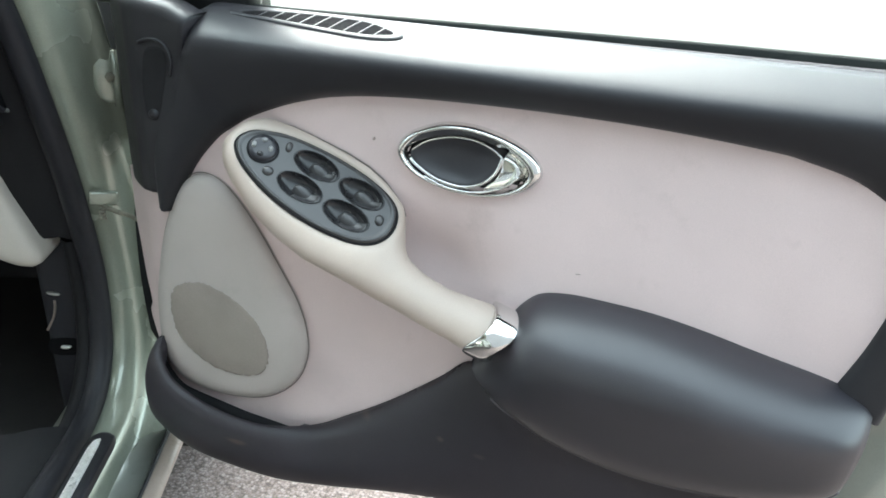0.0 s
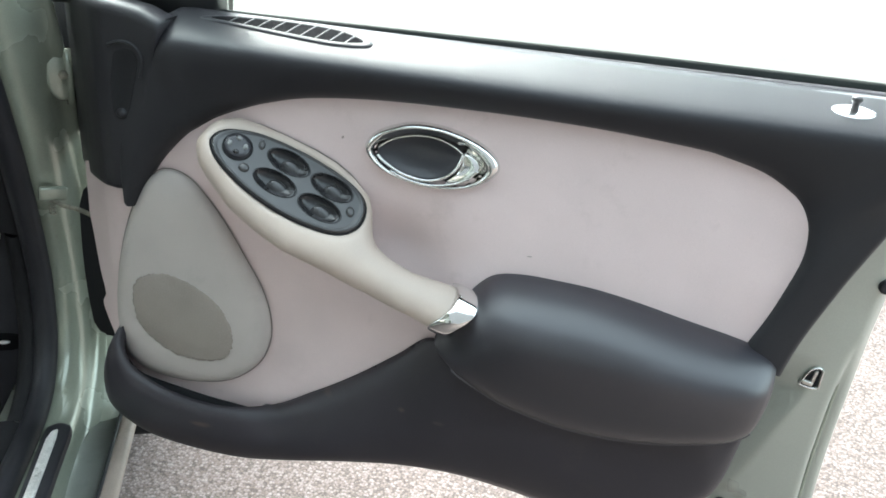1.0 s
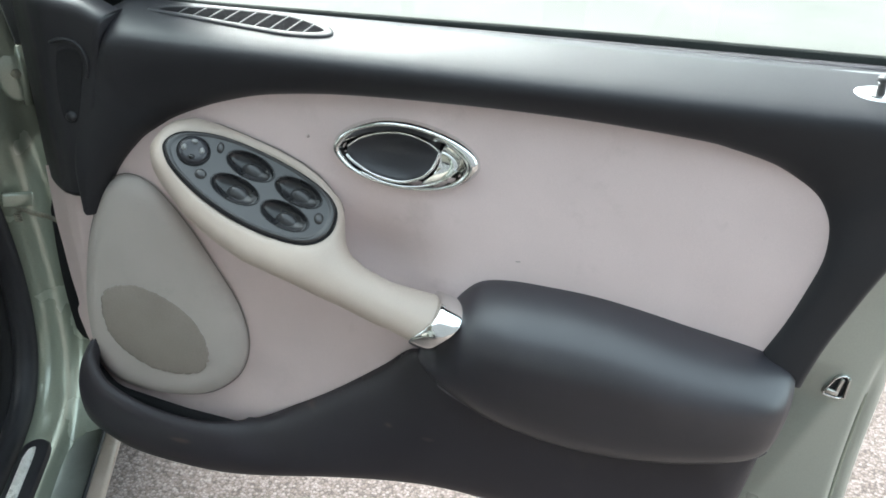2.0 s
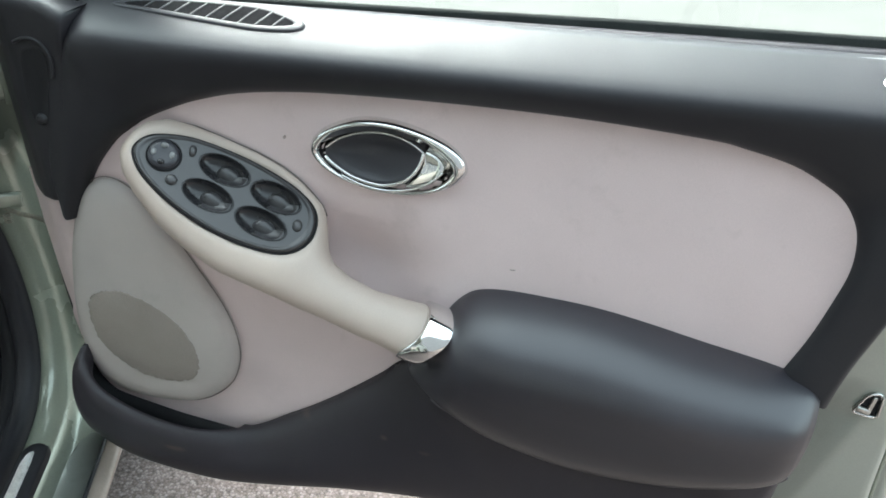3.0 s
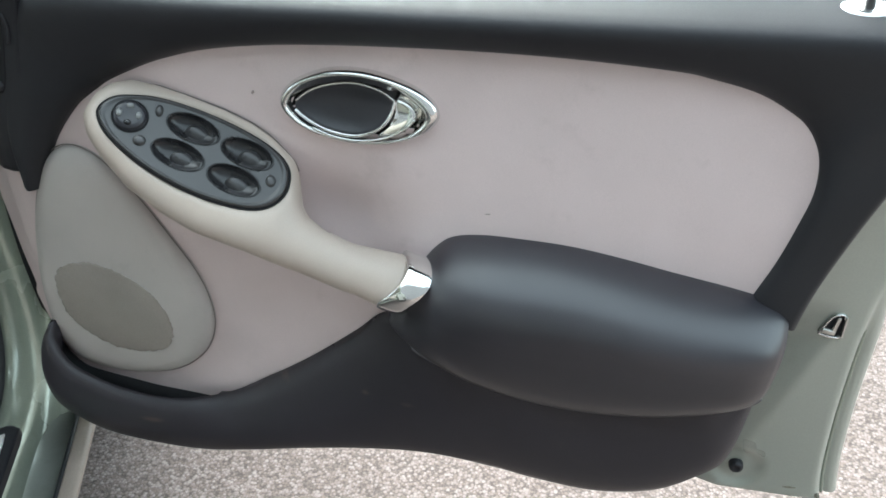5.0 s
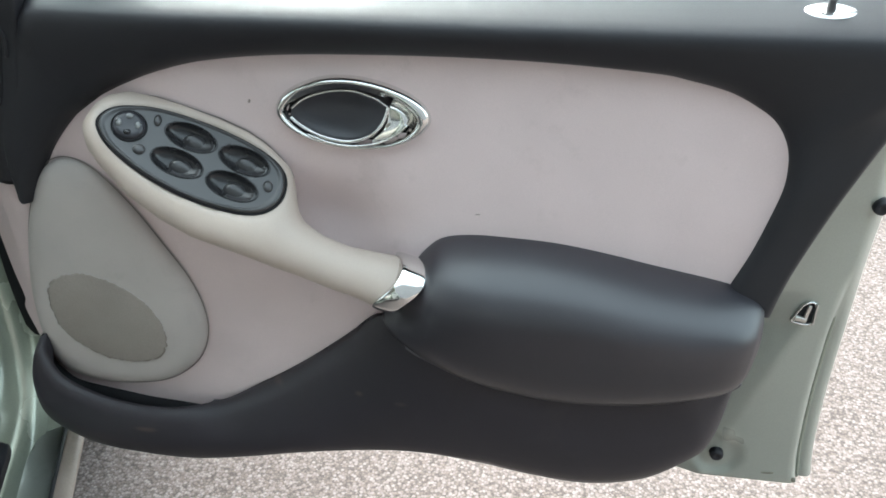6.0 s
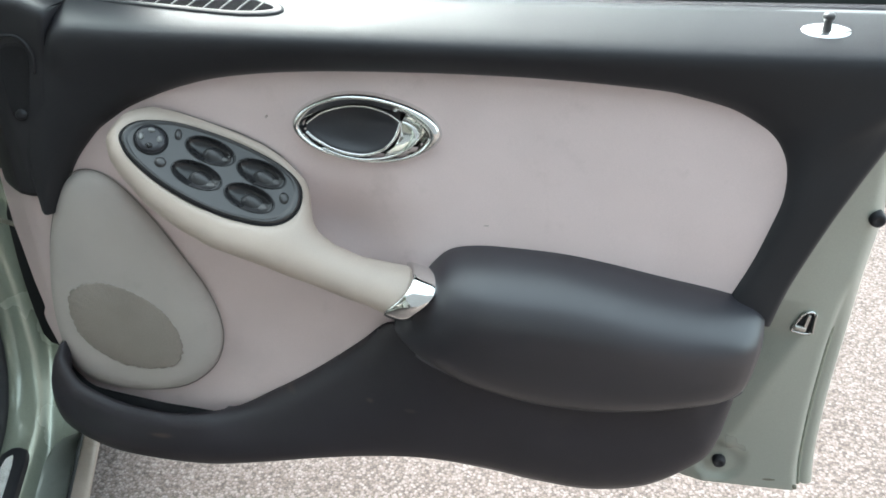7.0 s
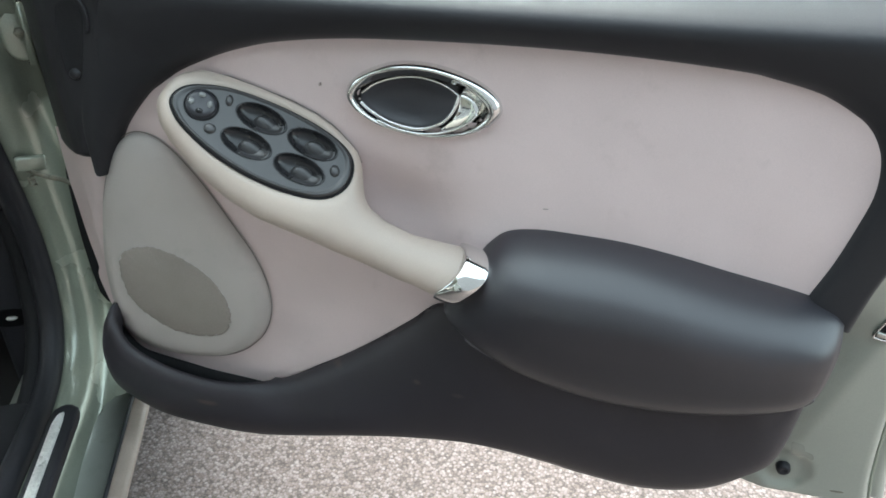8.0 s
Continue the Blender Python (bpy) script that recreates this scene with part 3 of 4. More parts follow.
# ---- grip with the switch pod ----
PLATE_AT = Vector((-0.08, -0.042, 0.811))
PLATE_N = Vector((0.33, -0.6, 0.73)).normalized()
PLATE_A = Vector((0.133, 0, -0.066))
PLATE_A = (PLATE_A - PLATE_A.dot(PLATE_N) * PLATE_N).normalized()
PLATE_B = PLATE_N.cross(PLATE_A)


def on_plate(a, b, h):
    return PLATE_AT + a * PLATE_A + b * PLATE_B + h * PLATE_N


PLATE_KEYS = [(-0.1035, -0.004), (-0.098, 0.010), (-0.084, 0.0205), (-0.057, 0.0318), (-0.0126, 0.0395), (0.0326, 0.0412), (0.068, 0.0365), (0.088, 0.0235), (0.0935, -0.0005), (0.0815, -0.0212), (0.0528, -0.0333), (0.0089, -0.0394), (-0.0382, -0.0368), (-0.079, -0.0265), (-0.098, -0.0148)]
PLATE_LINE = curve_through(PLATE_KEYS, 4, closed=True)
# along the grip: upper edge, lower edge, their heights over the plate's plane, crest height, squareness, and how far the foot stands on the door
GRIP_UPPER = ([-0.1225, -0.120, -0.112, -0.0955, -0.07, -0.04, 0.0, 0.03, 0.05, 0.06, 0.0715, 0.085, 0.092, 0.099, 0.106, 0.114, 0.124, 0.1455, 0.177, 0.21, 0.2325, 0.2395], [-0.002, 0.014, 0.028, 0.0395, 0.0455, 0.0488, 0.0525, 0.0532, 0.0515, 0.0495, 0.0465, 0.0425, 0.0375, 0.030, 0.019, 0.008, 0.001, -0.003, -0.001, 0.0085, 0.0155, 0.0165])
GRIP_LOWER = ([-0.1225, -0.120, -0.114, -0.1055, -0.087, -0.047, -0.007, 0.03, 0.08, 0.112, 0.143, 0.185, 0.205, 0.223, 0.2395], [-0.008, -0.0155, -0.023, -0.032, -0.0425, -0.059, -0.0665, -0.069, -0.0635, -0.0595, -0.0545, -0.0510, -0.0480, -0.0475, -0.0470])
GRIP_UPPER_H = ([-0.1225, -0.0955, -0.04, 0.0, 0.03, 0.06, 0.085, 0.10, 0.114, 0.15, 0.24], [-0.024, -0.010, 0.000, 0.002, 0.002, -0.003, -0.011, -0.026, -0.034, -0.034, -0.038])
GRIP_LOWER_H = ([-0.1225, -0.10, 0.09, 0.15, 0.24], [-0.024, -0.028, -0.030, -0.036, -0.040])
GRIP_CREST = ([-0.1225, -0.121, -0.117, -0.110, -0.10, 0.088, 0.10, 0.12, 0.15, 0.19, 0.24], [-0.020, -0.011, -0.003, 0.001, 0.003, 0.0035, 0.002, -0.005, -0.0115, -0.0145, -0.0135])
GRIP_SQUARE = ([-0.12, 0.08, 0.13, 0.24], [3.0, 3.0, 2.3, 2.15])
GRIP_FOOT = ([0.08, 0.115], [1.0, 0.0])


def build_grip():
    """One spoon-shaped moulding: the bowl carries the switch plate and stands on the door, the handle runs free to the chrome ring."""
    bearings = sorted((math.atan2(b / 0.04, (a + 0.005) / 0.1), math.hypot(b / 0.04, (a + 0.005) / 0.1)) for a, b in PLATE_LINE)

    def seat(a, b):
        """How far out a point lies, with the plate's edge at 1."""
        reach = np.interp(math.atan2(b / 0.04, (a + 0.005) / 0.1), [q[0] for q in bearings], [q[1] for q in bearings], period=2 * math.pi)
        return math.hypot(b / 0.04, (a + 0.005) / 0.1) / float(reach)

    def door_height(a, b):
        return (-0.054 - 0.0174 * a + 0.801 * b) / 0.6

    rows = []
    for a in [-0.1225 + 0.0225 * k / 11 for k in range(12)] + [-0.097 + 0.3365 * k / 129 for k in range(130)]:
        top, low, top_h, low_h, crest, square, foot = (float(np.interp(a, *table)) for table in (GRIP_UPPER, GRIP_LOWER, GRIP_UPPER_H, GRIP_LOWER_H, GRIP_CREST, GRIP_SQUARE, GRIP_FOOT))
        mid, half = (top + low) / 2, (top - low) / 2
        row = []
        for k in range(37):
            c = math.cos(math.pi * k / 36)
            base = top_h if c > 0 else low_h
            b, h = mid + half * c, base + (crest - base) * max(1 - abs(c) ** square, 0) ** (1 / square)
            near = seat(a, b)
            row.append((b, -0.007 if near < 0.95 else min(h, 0.0002 + 0.05 * max(near - 1.03, 0))))
        deep = low_h - (crest - low_h)
        on_foot = ((low + 0.016, low_h - 0.025), (min(-0.012, mid), door_height(a, min(-0.012, mid))), (top + 0.001, min(door_height(a, top), top_h - 0.006)))
        free = ((mid - 0.7 * half, low_h + 0.7 * (deep - low_h)), (mid, deep), (mid + 0.7 * half, low_h + 0.7 * (deep - low_h)))
        row += [(foot * p[0] + (1 - foot) * q[0], foot * p[1] + (1 - foot) * q[1]) for p, q in zip(on_foot, free)]
        rows.append([on_plate(float(a), b, h) for b, h in row])
    pod = part("pull_handle", sheet(rows, close_cols=True, caps=True), HARD, door, "cream moulded grip and switch pod, worn")
    ironed = pod.modifiers.new("ironed", "SMOOTH")
    ironed.factor, ironed.iterations = 0.5, 4
    joint = [on_plate(a, float(np.interp(a, *GRIP_UPPER)) + 0.0012, door_height(a, float(np.interp(a, *GRIP_UPPER))) + 0.0205) for a in np.linspace(-0.105, 0.092, 50).tolist()]
    part("grip_joint", tube(joint, 0.0010, 6), GAP, pod, "thin dark joint over the grip")
    part("chip", tube([on_plate(a, b, -0.0085) for a, b in curve_through([(-0.1015, 0.0350), (-0.0955, 0.0388), (-0.0880, 0.0414)], 4)], 0.0011, 6), SCUFF, pod, "small brown chip on the pod's edge")
    rows = []
    for s, swell in ((0.0, -0.003), (0.0, 0.0010), (0.06, 0.0021), (0.25, 0.0028), (0.5, 0.0030), (0.75, 0.0028), (0.94, 0.0021), (1.0, 0.0008), (1.0, -0.010)):
        ring = []
        for k in range(64):
            c, e = math.cos(k * math.pi / 32), math.sin(k * math.pi / 32)
            start, stop = 0.2385 - 0.0125 * c * c, 0.2680 - 0.0125 * c * c + 0.003 * c
            ring.append(on_plate(start + s * (stop - start), -0.0155 + 0.004 * s + (0.0315 + swell) * c, -0.0345 + (0.0270 + swell) * e))
        rows.append(ring)
    part("chrome_ring", sheet(rows, close_cols=True, caps=True), CHROME, door, "bright chrome collar at the grip's end")
    return pod


build_grip()


def build_switches():
    face = PLATE_LINE
    h = 0.0045
    seats = ((-0.0150, 0.0188), (0.0432, 0.0212), (-0.0142, -0.0122), (0.0450, -0.0095))
    rings = [(1.0, -0.012), (1.0, 0.003), (0.985, 0.0055), (0.955, 0.0062), (0.935, 0.0050)] + [(0.92 - 0.0145 * k, h) for k in range(63)]
    bm = dome(curve_through(PLATE_KEYS, 11, closed=True), (-0.005, 0.0), rings, on_plate)
    for q in bm.verts:
        d = q.co - PLATE_AT
        a, b, up = d.dot(PLATE_A), d.dot(PLATE_B), d.dot(PLATE_N)
        if abs(up - h) < 0.0004:
            for a0, b0 in seats:
                c, e = math.cos(radians(4)), math.sin(radians(4))
                p, r = (a - a0) * c + (b - b0) * e, -(a - a0) * e + (b - b0) * c
                if (p / 0.0268) ** 2 + (r / 0.0140) ** 2 < 0.95:
                    q.co -= 0.0175 * PLATE_N
    plate = part("switch_plate", bm, SWITCH, door, "oval charcoal window switch panel")
    part("switch_gap", tube([on_plate(-0.005 + 1.014 * (a + 0.005), 1.022 * b, 0.0006) for a, b in face], 0.0015, 6, closed=True), VOID, plate)
    knob = part("mirror_knob", dome(oval(-0.0735, 0.0006, 0.0165, 0.0155), (-0.0735, 0.0006), [(1.06, h), (1.05, h + 0.0012), (0.99, h - 0.0005), (0.96, h + 0.003), (0.88, h + 0.0052), (0.6, h + 0.0056), (0.3, h + 0.0050), (0, h + 0.0048)], on_plate), SMOKE, plate, "round mirror adjusting knob")
    part("knob_groove", tube([on_plate(-0.0735 + 0.0172 * math.cos(k * math.pi / 20), 0.0006 + 0.0162 * math.sin(k * math.pi / 20), h + 0.0008) for k in range(40)], 0.0009, 6, closed=True), VOID, plate)
    for k in range(4):
        a = radians(20 + 90 * k)
        at = (-0.0735 + 0.0094 * math.cos(a), 0.0006 + 0.0088 * math.sin(a))
        part("knob_mark", dome(oval(*at, 0.0040, 0.0030, a + 1.57, n=16), at, [(1, h + 0.0045), (0.85, h + 0.0068), (0.5, h + 0.0078), (0, h + 0.0080)], on_plate), PALE if k != 3 else GLOSSY, plate)
    for a0, b0 in seats:
        turn = radians(4)
        bowl = [(1.06, h - 0.001), (1.045, h + 0.0008), (1.02, h + 0.0012), (0.985, h + 0.0004), (0.94, h - 0.0018), (0.86, h - 0.0042), (0.72, h - 0.0066), (0.5, h - 0.0084), (0.25, h - 0.0092), (0, h - 0.0094)]
        part("window_switch", dome(oval(a0, b0, 0.0268, 0.0140, turn), (a0, b0), bowl, on_plate), GLOSSY, plate, "dark oval rocker bowl")
        rows = []
        for q in np.linspace(radians(-96), radians(22), 22):
            p, r = 0.0268 * math.cos(q), 0.0140 * math.sin(q)
            spoke = [(0.955, -0.0030)] + [(f, 0.0016) for f in (0.95, 0.86, 0.72, 0.5, 0.3, 0.12)]
            depth = lambda f: float(np.interp(f, [0.0, 0.25, 0.5, 0.72, 0.86, 0.94, 0.985], [-0.0094, -0.0092, -0.0084, -0.0066, -0.0042, -0.0018, 0.0004]))
            rows.append([on_plate(a0 + f * p, b0 + f * r, h + depth(f) + up) for f, up in spoke])
        rows.insert(0, [q - 0.003 * PLATE_N for q in rows[0]])
        rows.append([q - 0.003 * PLATE_N for q in rows[-1]])
        part("paddle", sheet(rows), SWITCH, plate, "raised half of the rocker")
        crown = [(1.0, h - 0.0088), (0.9, h - 0.0072), (0.75, h - 0.0056), (0.55, h - 0.0043), (0.35, h - 0.0035), (0.15, h - 0.0031), (0.0, h - 0.0030)]
        part("rocker", dome(oval(a0 + 0.0035, b0 - 0.0004, 0.0120, 0.0084, 0.2, 28), (a0 - 0.0015, b0 + 0.0018), crown, on_plate), SWITCH, plate, "humped charcoal rocker")
    for a0, b0, ra, rb, tilt in ((0.0770, 0.0071, 0.0050, 0.0064, 0.5), (-0.0524, 0.0193, 0.0038, 0.0062, 0.4), (-0.0530, -0.0172, 0.0062, 0.0055, 0.3)):
        part("small_button", dome(oval(a0, b0, ra, rb, tilt, 20), (a0, b0), [(1.12, h), (1.08, h - 0.001), (0.98, h + 0.0012), (0.8, h + 0.0026), (0.4, h + 0.0032), (0, h + 0.0033)], on_plate), SWITCH, plate)


build_switches()


# ---- inner door handle ----
def build_handle():
    outer = curve_through([(-0.0012, 0.856), (0.0045, 0.8675), (0.019, 0.8785), (0.048, 0.8895), (0.080, 0.8915), (0.110, 0.8862), (0.134, 0.8770), (0.1495, 0.8655), (0.1555, 0.8530), (0.1520, 0.8425), (0.1390, 0.8310), (0.107, 0.8200), (0.070, 0.8175), (0.036, 0.8240), (0.0135, 0.8345), (0.0022, 0.8455)], 5, closed=True)
    c = (0.077, 0.855)
    outer = [(c[0] + 1.03 * (x - c[0]), c[1] + 1.045 * (z - c[1])) for x, z in outer]
    eye = curve_through([(0.010, 0.854), (0.028, 0.8665), (0.053, 0.8735), (0.078, 0.8750), (0.102, 0.8705), (0.122, 0.8645), (0.1365, 0.852), (0.132, 0.840), (0.117, 0.8290), (0.096, 0.8245), (0.073, 0.8250), (0.044, 0.8290), (0.021, 0.8395)], 6, closed=True)
    hub = (0.076, 0.8515)
    bearing = lambda p: math.atan2((p[1] - hub[1]) / 0.026, (p[0] - hub[0]) / 0.064)
    eye.sort(key=bearing)
    turns = [bearing(p) for p in eye]
    inner = [(float(np.interp(bearing(p), turns, [q[0] for q in eye], period=2 * math.pi)), float(np.interp(bearing(p), turns, [q[1] for q in eye], period=2 * math.pi))) for p in outer]
    rows = []
    for f, h in ((0, -0.004), (0, 0.0004), (0.05, 0.0030), (0.14, 0.0056), (0.28, 0.0078), (0.42, 0.0084), (0.54, 0.0078), (0.64, 0.0056), (0.72, 0.0018), (0.80, -0.0025), (0.88, -0.0065), (0.95, -0.0088), (1.0, -0.0095)):
        ring = []
        for p, q in zip(outer, inner):
            # the lip is narrow along the top, where the recess runs deep
            g = f * (1 - 0.42 * min(max((p[1] - 0.858) / 0.022, 0.0), 1.0) * min(max((0.150 - p[0]) / 0.03, 0.0), 1.0)) if 0 < f < 0.7 else f
            ring.append(on_door(p[0] + g * (q[0] - p[0]), p[1] + g * (q[1] - p[1]), h))
        rows.append(ring)
    rows.append([on_door(hub[0], hub[1], -0.0100) for _ in outer])
    bm = sheet(rows, close_cols=True)
    bezel = part("handle_bezel", bm, CHROME, door, "polished chrome oval handle surround")

    def tipped(a, b, h):
        """The lever leans back into its recess at the top."""
        return on_door(a, b, h - 0.30 * (b - 0.850))

    face = curve_through([(0.012, 0.853), (0.028, 0.8655), (0.053, 0.8730), (0.078, 0.8738), (0.102, 0.867), (0.112, 0.858), (0.109, 0.847), (0.095, 0.8335), (0.073, 0.8275), (0.044, 0.8310), (0.021, 0.8410)], 5, closed=True)
    part("pull_lever", dome(face, (0.066, 0.851), [(1.0, -0.010), (1.0, 0.0012), (0.97, 0.0014), (0.88, -0.0002), (0.72, -0.0024), (0.5, -0.0042), (0.25, -0.0052), (0, -0.0055)], tipped), SMOKE, bezel, "smoked dark scooped pull lever")
    for line, r in (([(0.0125, 0.8475), (0.022, 0.8405), (0.044, 0.8305), (0.073, 0.8265), (0.095, 0.8330), (0.108, 0.8455), (0.1135, 0.8610)], 0.0019), ([(0.0125, 0.8555), (0.028, 0.8665), (0.053, 0.8740), (0.078, 0.8748), (0.100, 0.8690), (0.1135, 0.8610)], 0.0012), ([(0.0300, 0.8315), (0.052, 0.8245), (0.078, 0.8222), (0.103, 0.8262), (0.122, 0.8350), (0.1335, 0.8455)], 0.0013)):
        part("lever_rim", tube([tipped(x, z, 0.0016) for x, z in curve_through(line, 6)], r, 8), CHROME, bezel)
    end = curve_through([(0.1145, 0.8625), (0.126, 0.8600), (0.1340, 0.852), (0.1310, 0.8415), (0.117, 0.8310), (0.096, 0.8260), (0.106, 0.836), (0.1125, 0.848)], 5, closed=True)
    part("lever_end", dome(end, (0.118, 0.846), [(1.0, -0.012), (1.0, -0.0010), (0.94, 0.0006), (0.8, 0.0012), (0.5, 0.0017), (0.25, 0.0019), (0, 0.0019)], tipped), CHROME, bezel, "curved chrome lever tip")


build_handle()


# ---- demister outlet on the roll, lock button ----
def roll_top(x, y):
    """Height of the rolled top at a depth y."""
    return float(np.interp(y, [-0.0295, -0.0275, -0.0235, -0.0175, -0.007, 0.005, 0.018, 0.034], [0.951, 0.956, 0.960, 0.9632, 0.968, 0.973, 0.9775, 0.982]))


OUTLET = [(-0.213, 0.014), (-0.190, 0.0245), (-0.13, 0.0320), (-0.06, 0.0300), (-0.018, 0.019), (-0.003, 0.008), (-0.010, 0.000), (-0.047, -0.003), (-0.10, 0.001), (-0.165, 0.008)]
OUTLET_HOLE = [(-0.200, 0.0158), (-0.183, 0.0222), (-0.13, 0.0272), (-0.06, 0.0252), (-0.026, 0.0150), (-0.013, 0.008), (-0.020, 0.0038), (-0.050, 0.0015), (-0.10, 0.0055), (-0.163, 0.0120)]


def build_outlet():
    line = curve_through(OUTLET, 5, closed=True)
    hole = curve_through(OUTLET_HOLE, 5, closed=True)
    rise = lambda a, b, h: Vector((a, b, roll_top(a, b) + h))
    rows = []
    for f, h in ((-0.10, -0.0008), (0.0, 0.0004), (0.3, 0.0007), (0.6, 0.0008), (0.9, 0.0006), (1.0, 0.0003), (1.0, -0.002)):
        rows.append([rise(p[0] + f * (q[0] - p[0]), p[1] + f * (q[1] - p[1]), h) for p, q in zip(line, hole)])
    surround = part("demister_outlet", sheet(rows, close_cols=True), BLACK, door, "leaf-shaped demister outlet moulded in the black trim")
    # no duct is cut: the patch on the roll carries its darkness
    part("outlet_hole", dome(hole, (-0.10, 0.0165), [(1.0, 0.0004), (0.5, 0.0004), (0.0, 0.0004)], rise), HOLE, surround, "flat black patch for the shade in the duct")
    for k in range(9):
        x = -0.176 + 0.0180 * k
        ys = [q[1] for q in hole if abs(q[0] - x) < 0.008]
        lo, hi = min(ys), max(ys)
        rows = [[rise(x + s + 0.009 * (y - lo) / 0.02, y, hh) for s, hh in ((-0.0012, 0.0), (-0.0010, 0.0008), (0.0010, 0.0008), (0.0012, 0.0))] for y in np.linspace(lo, hi, 6)]
        part("slat", sheet(rows), BLACK, surround)


build_outlet()


def build_lock_button():
    x0, y0 = 0.511, 0.003
    z0 = roll_top(x0, y0) - 0.0030
    tilt = Vector((0.0, -0.40, 1.0)).normalized()
    a, b = Vector((1, 0, 0)), tilt.cross(Vector((1, 0, 0)))
    lay = lambda p, q, h: Vector((x0, y0, z0)) + p * a + q * b + h * tilt
    disc = part("lock_escutcheon", dome(oval(0, 0, 0.0225, 0.0120), (0, 0), [(1, -0.004), (1, 0.0004), (0.95, 0.0014), (0.6, 0.0018), (0.3, 0.0018), (0, 0.0018)], lay), CHROME, door, "oval chrome lock button plate")
    pin = curve_through([(0.0044, 0.0), (0.0042, 0.004), (0.0036, 0.008), (0.0042, 0.0105), (0.0055, 0.0125), (0.0052, 0.0155), (0.003, 0.0172), (0.0001, 0.0176)], 3)
    rows = [[Vector((x0, y0, z0)) + Vector((r * math.cos(k * math.pi / 8), r * math.sin(k * math.pi / 8), h)) for k in range(16)] for r, h in pin]
    part("lock_pin", sheet(rows, close_cols=True), SWITCH, disc, "grey lock pin")


build_lock_button()


# ---- front end of the trim, sail panel, window ----
def front_face(x, z):
    """Depth of the hinge-end panel: nearly flush with the trim, then rolling back to the hinge."""
    face = float(np.interp(x, [-0.47, -0.445, -0.425, -0.405, -0.385, -0.365, -0.345, -0.325, -0.30, -0.27, -0.22], [0.124, 0.090, 0.066, 0.044, 0.025, 0.008, -0.007, -0.0160, -0.0195, -0.0215, -0.0225]))
    return face - 0.005 * min(max((z - 0.925) / 0.03, 0.0), 1.0) * min(max((x + 0.29) / 0.04, 0.0), 1.0)


def build_front_end():
    rows = []
    for i in range(45):
        f = i / 44
        level = 0.744 + 0.227 * f
        right = float(np.interp(level, [0.744, 0.86, 0.928, 0.971], [-0.303, -0.273, -0.256, -0.245]))
        left = -0.455 - 0.012 * math.sin(math.pi * min(max((level - 0.75) / 0.14, 0), 1)) + 0.03 * max(0, (f - 0.9) / 0.1) ** 2
        row = []
        for j in range(37):
            k = j / 36
            x = left + (right - left) * k
            foot = 0.737 + 0.020 * k
            head = float(np.interp(x, [-0.33, -0.317, -0.273, -0.247, -0.238], [0.989, 0.989, 0.985, 0.976, 0.969]))
            y = front_face(x, foot + (head - foot) * f) + 0.009 * max(0, (f - 0.955) / 0.045) ** 2
            row.append(Vector((x, y, foot + (head - foot) * f)))
        row.append(row[-1] + Vector((0.0012, 0.0015, 0.0)))
        row.append(row[-1] + Vector((0.0005, 0.030, 0.0)))
        rows.append(row)
    rows.insert(0, [p + Vector((0.002, 0.014, 0.001)) for p in rows[0]])
    rows.append([p + Vector((0.0, 0.030, -0.002)) for p in rows[-1]])
    panel = part("front_closing_panel", sheet(rows), BLACK, door, "black closing panel at the hinge end")
    lay = lambda a, b, h: Vector((a, front_face(a, b) - h, b))
    rim = curve_through([(-0.317, 0.9385), (-0.302, 0.944), (-0.286, 0.944), (-0.276, 0.937), (-0.272, 0.923), (-0.276, 0.905)], 5)
    part("slot_rim", tube([lay(x, z, 0.001) for x, z in rim], 0.0021, 6), BLACK, panel)
    slot = curve_through([(-0.307, 0.930), (-0.286, 0.933), (-0.280, 0.919), (-0.288, 0.888), (-0.298, 0.858), (-0.307, 0.851), (-0.317, 0.856), (-0.318, 0.885), (-0.314, 0.912)], 4, closed=True)
    # flat dark patch laid on the panel as the slot's shade
    part("slot", dome(slot, (-0.301, 0.890), [(1.10, -0.001), (1.04, 0.0010), (0.98, 0.0007), (0.94, 0.0004), (0, 0.0006)], lay), VOID, panel, "dark patch for the shade in the slot")
    part("slot_foot", dome(oval(-0.306, 0.857, 0.008, 0.0060, 0.4, 16), (-0.306, 0.857), [(1, -0.001), (0.9, 0.0035), (0.5, 0.005), (0, 0.005)], lay), BLACK, panel)


def build_sail():
    out = [(-0.432, 0.965), (-0.208, 0.965), (-0.206, 1.06), (-0.212, 1.14), (-0.235, 1.17), (-0.30, 1.10), (-0.40, 1.02)]
    bm = dome(out, (-0.30, 1.03), [(1.0, -0.09), (1.0, -0.045), (0.97, -0.040), (0.0, -0.038)], on_door)
    part("mirror_sail", bm, HARDBLACK, door, "black triangular mirror sail panel")


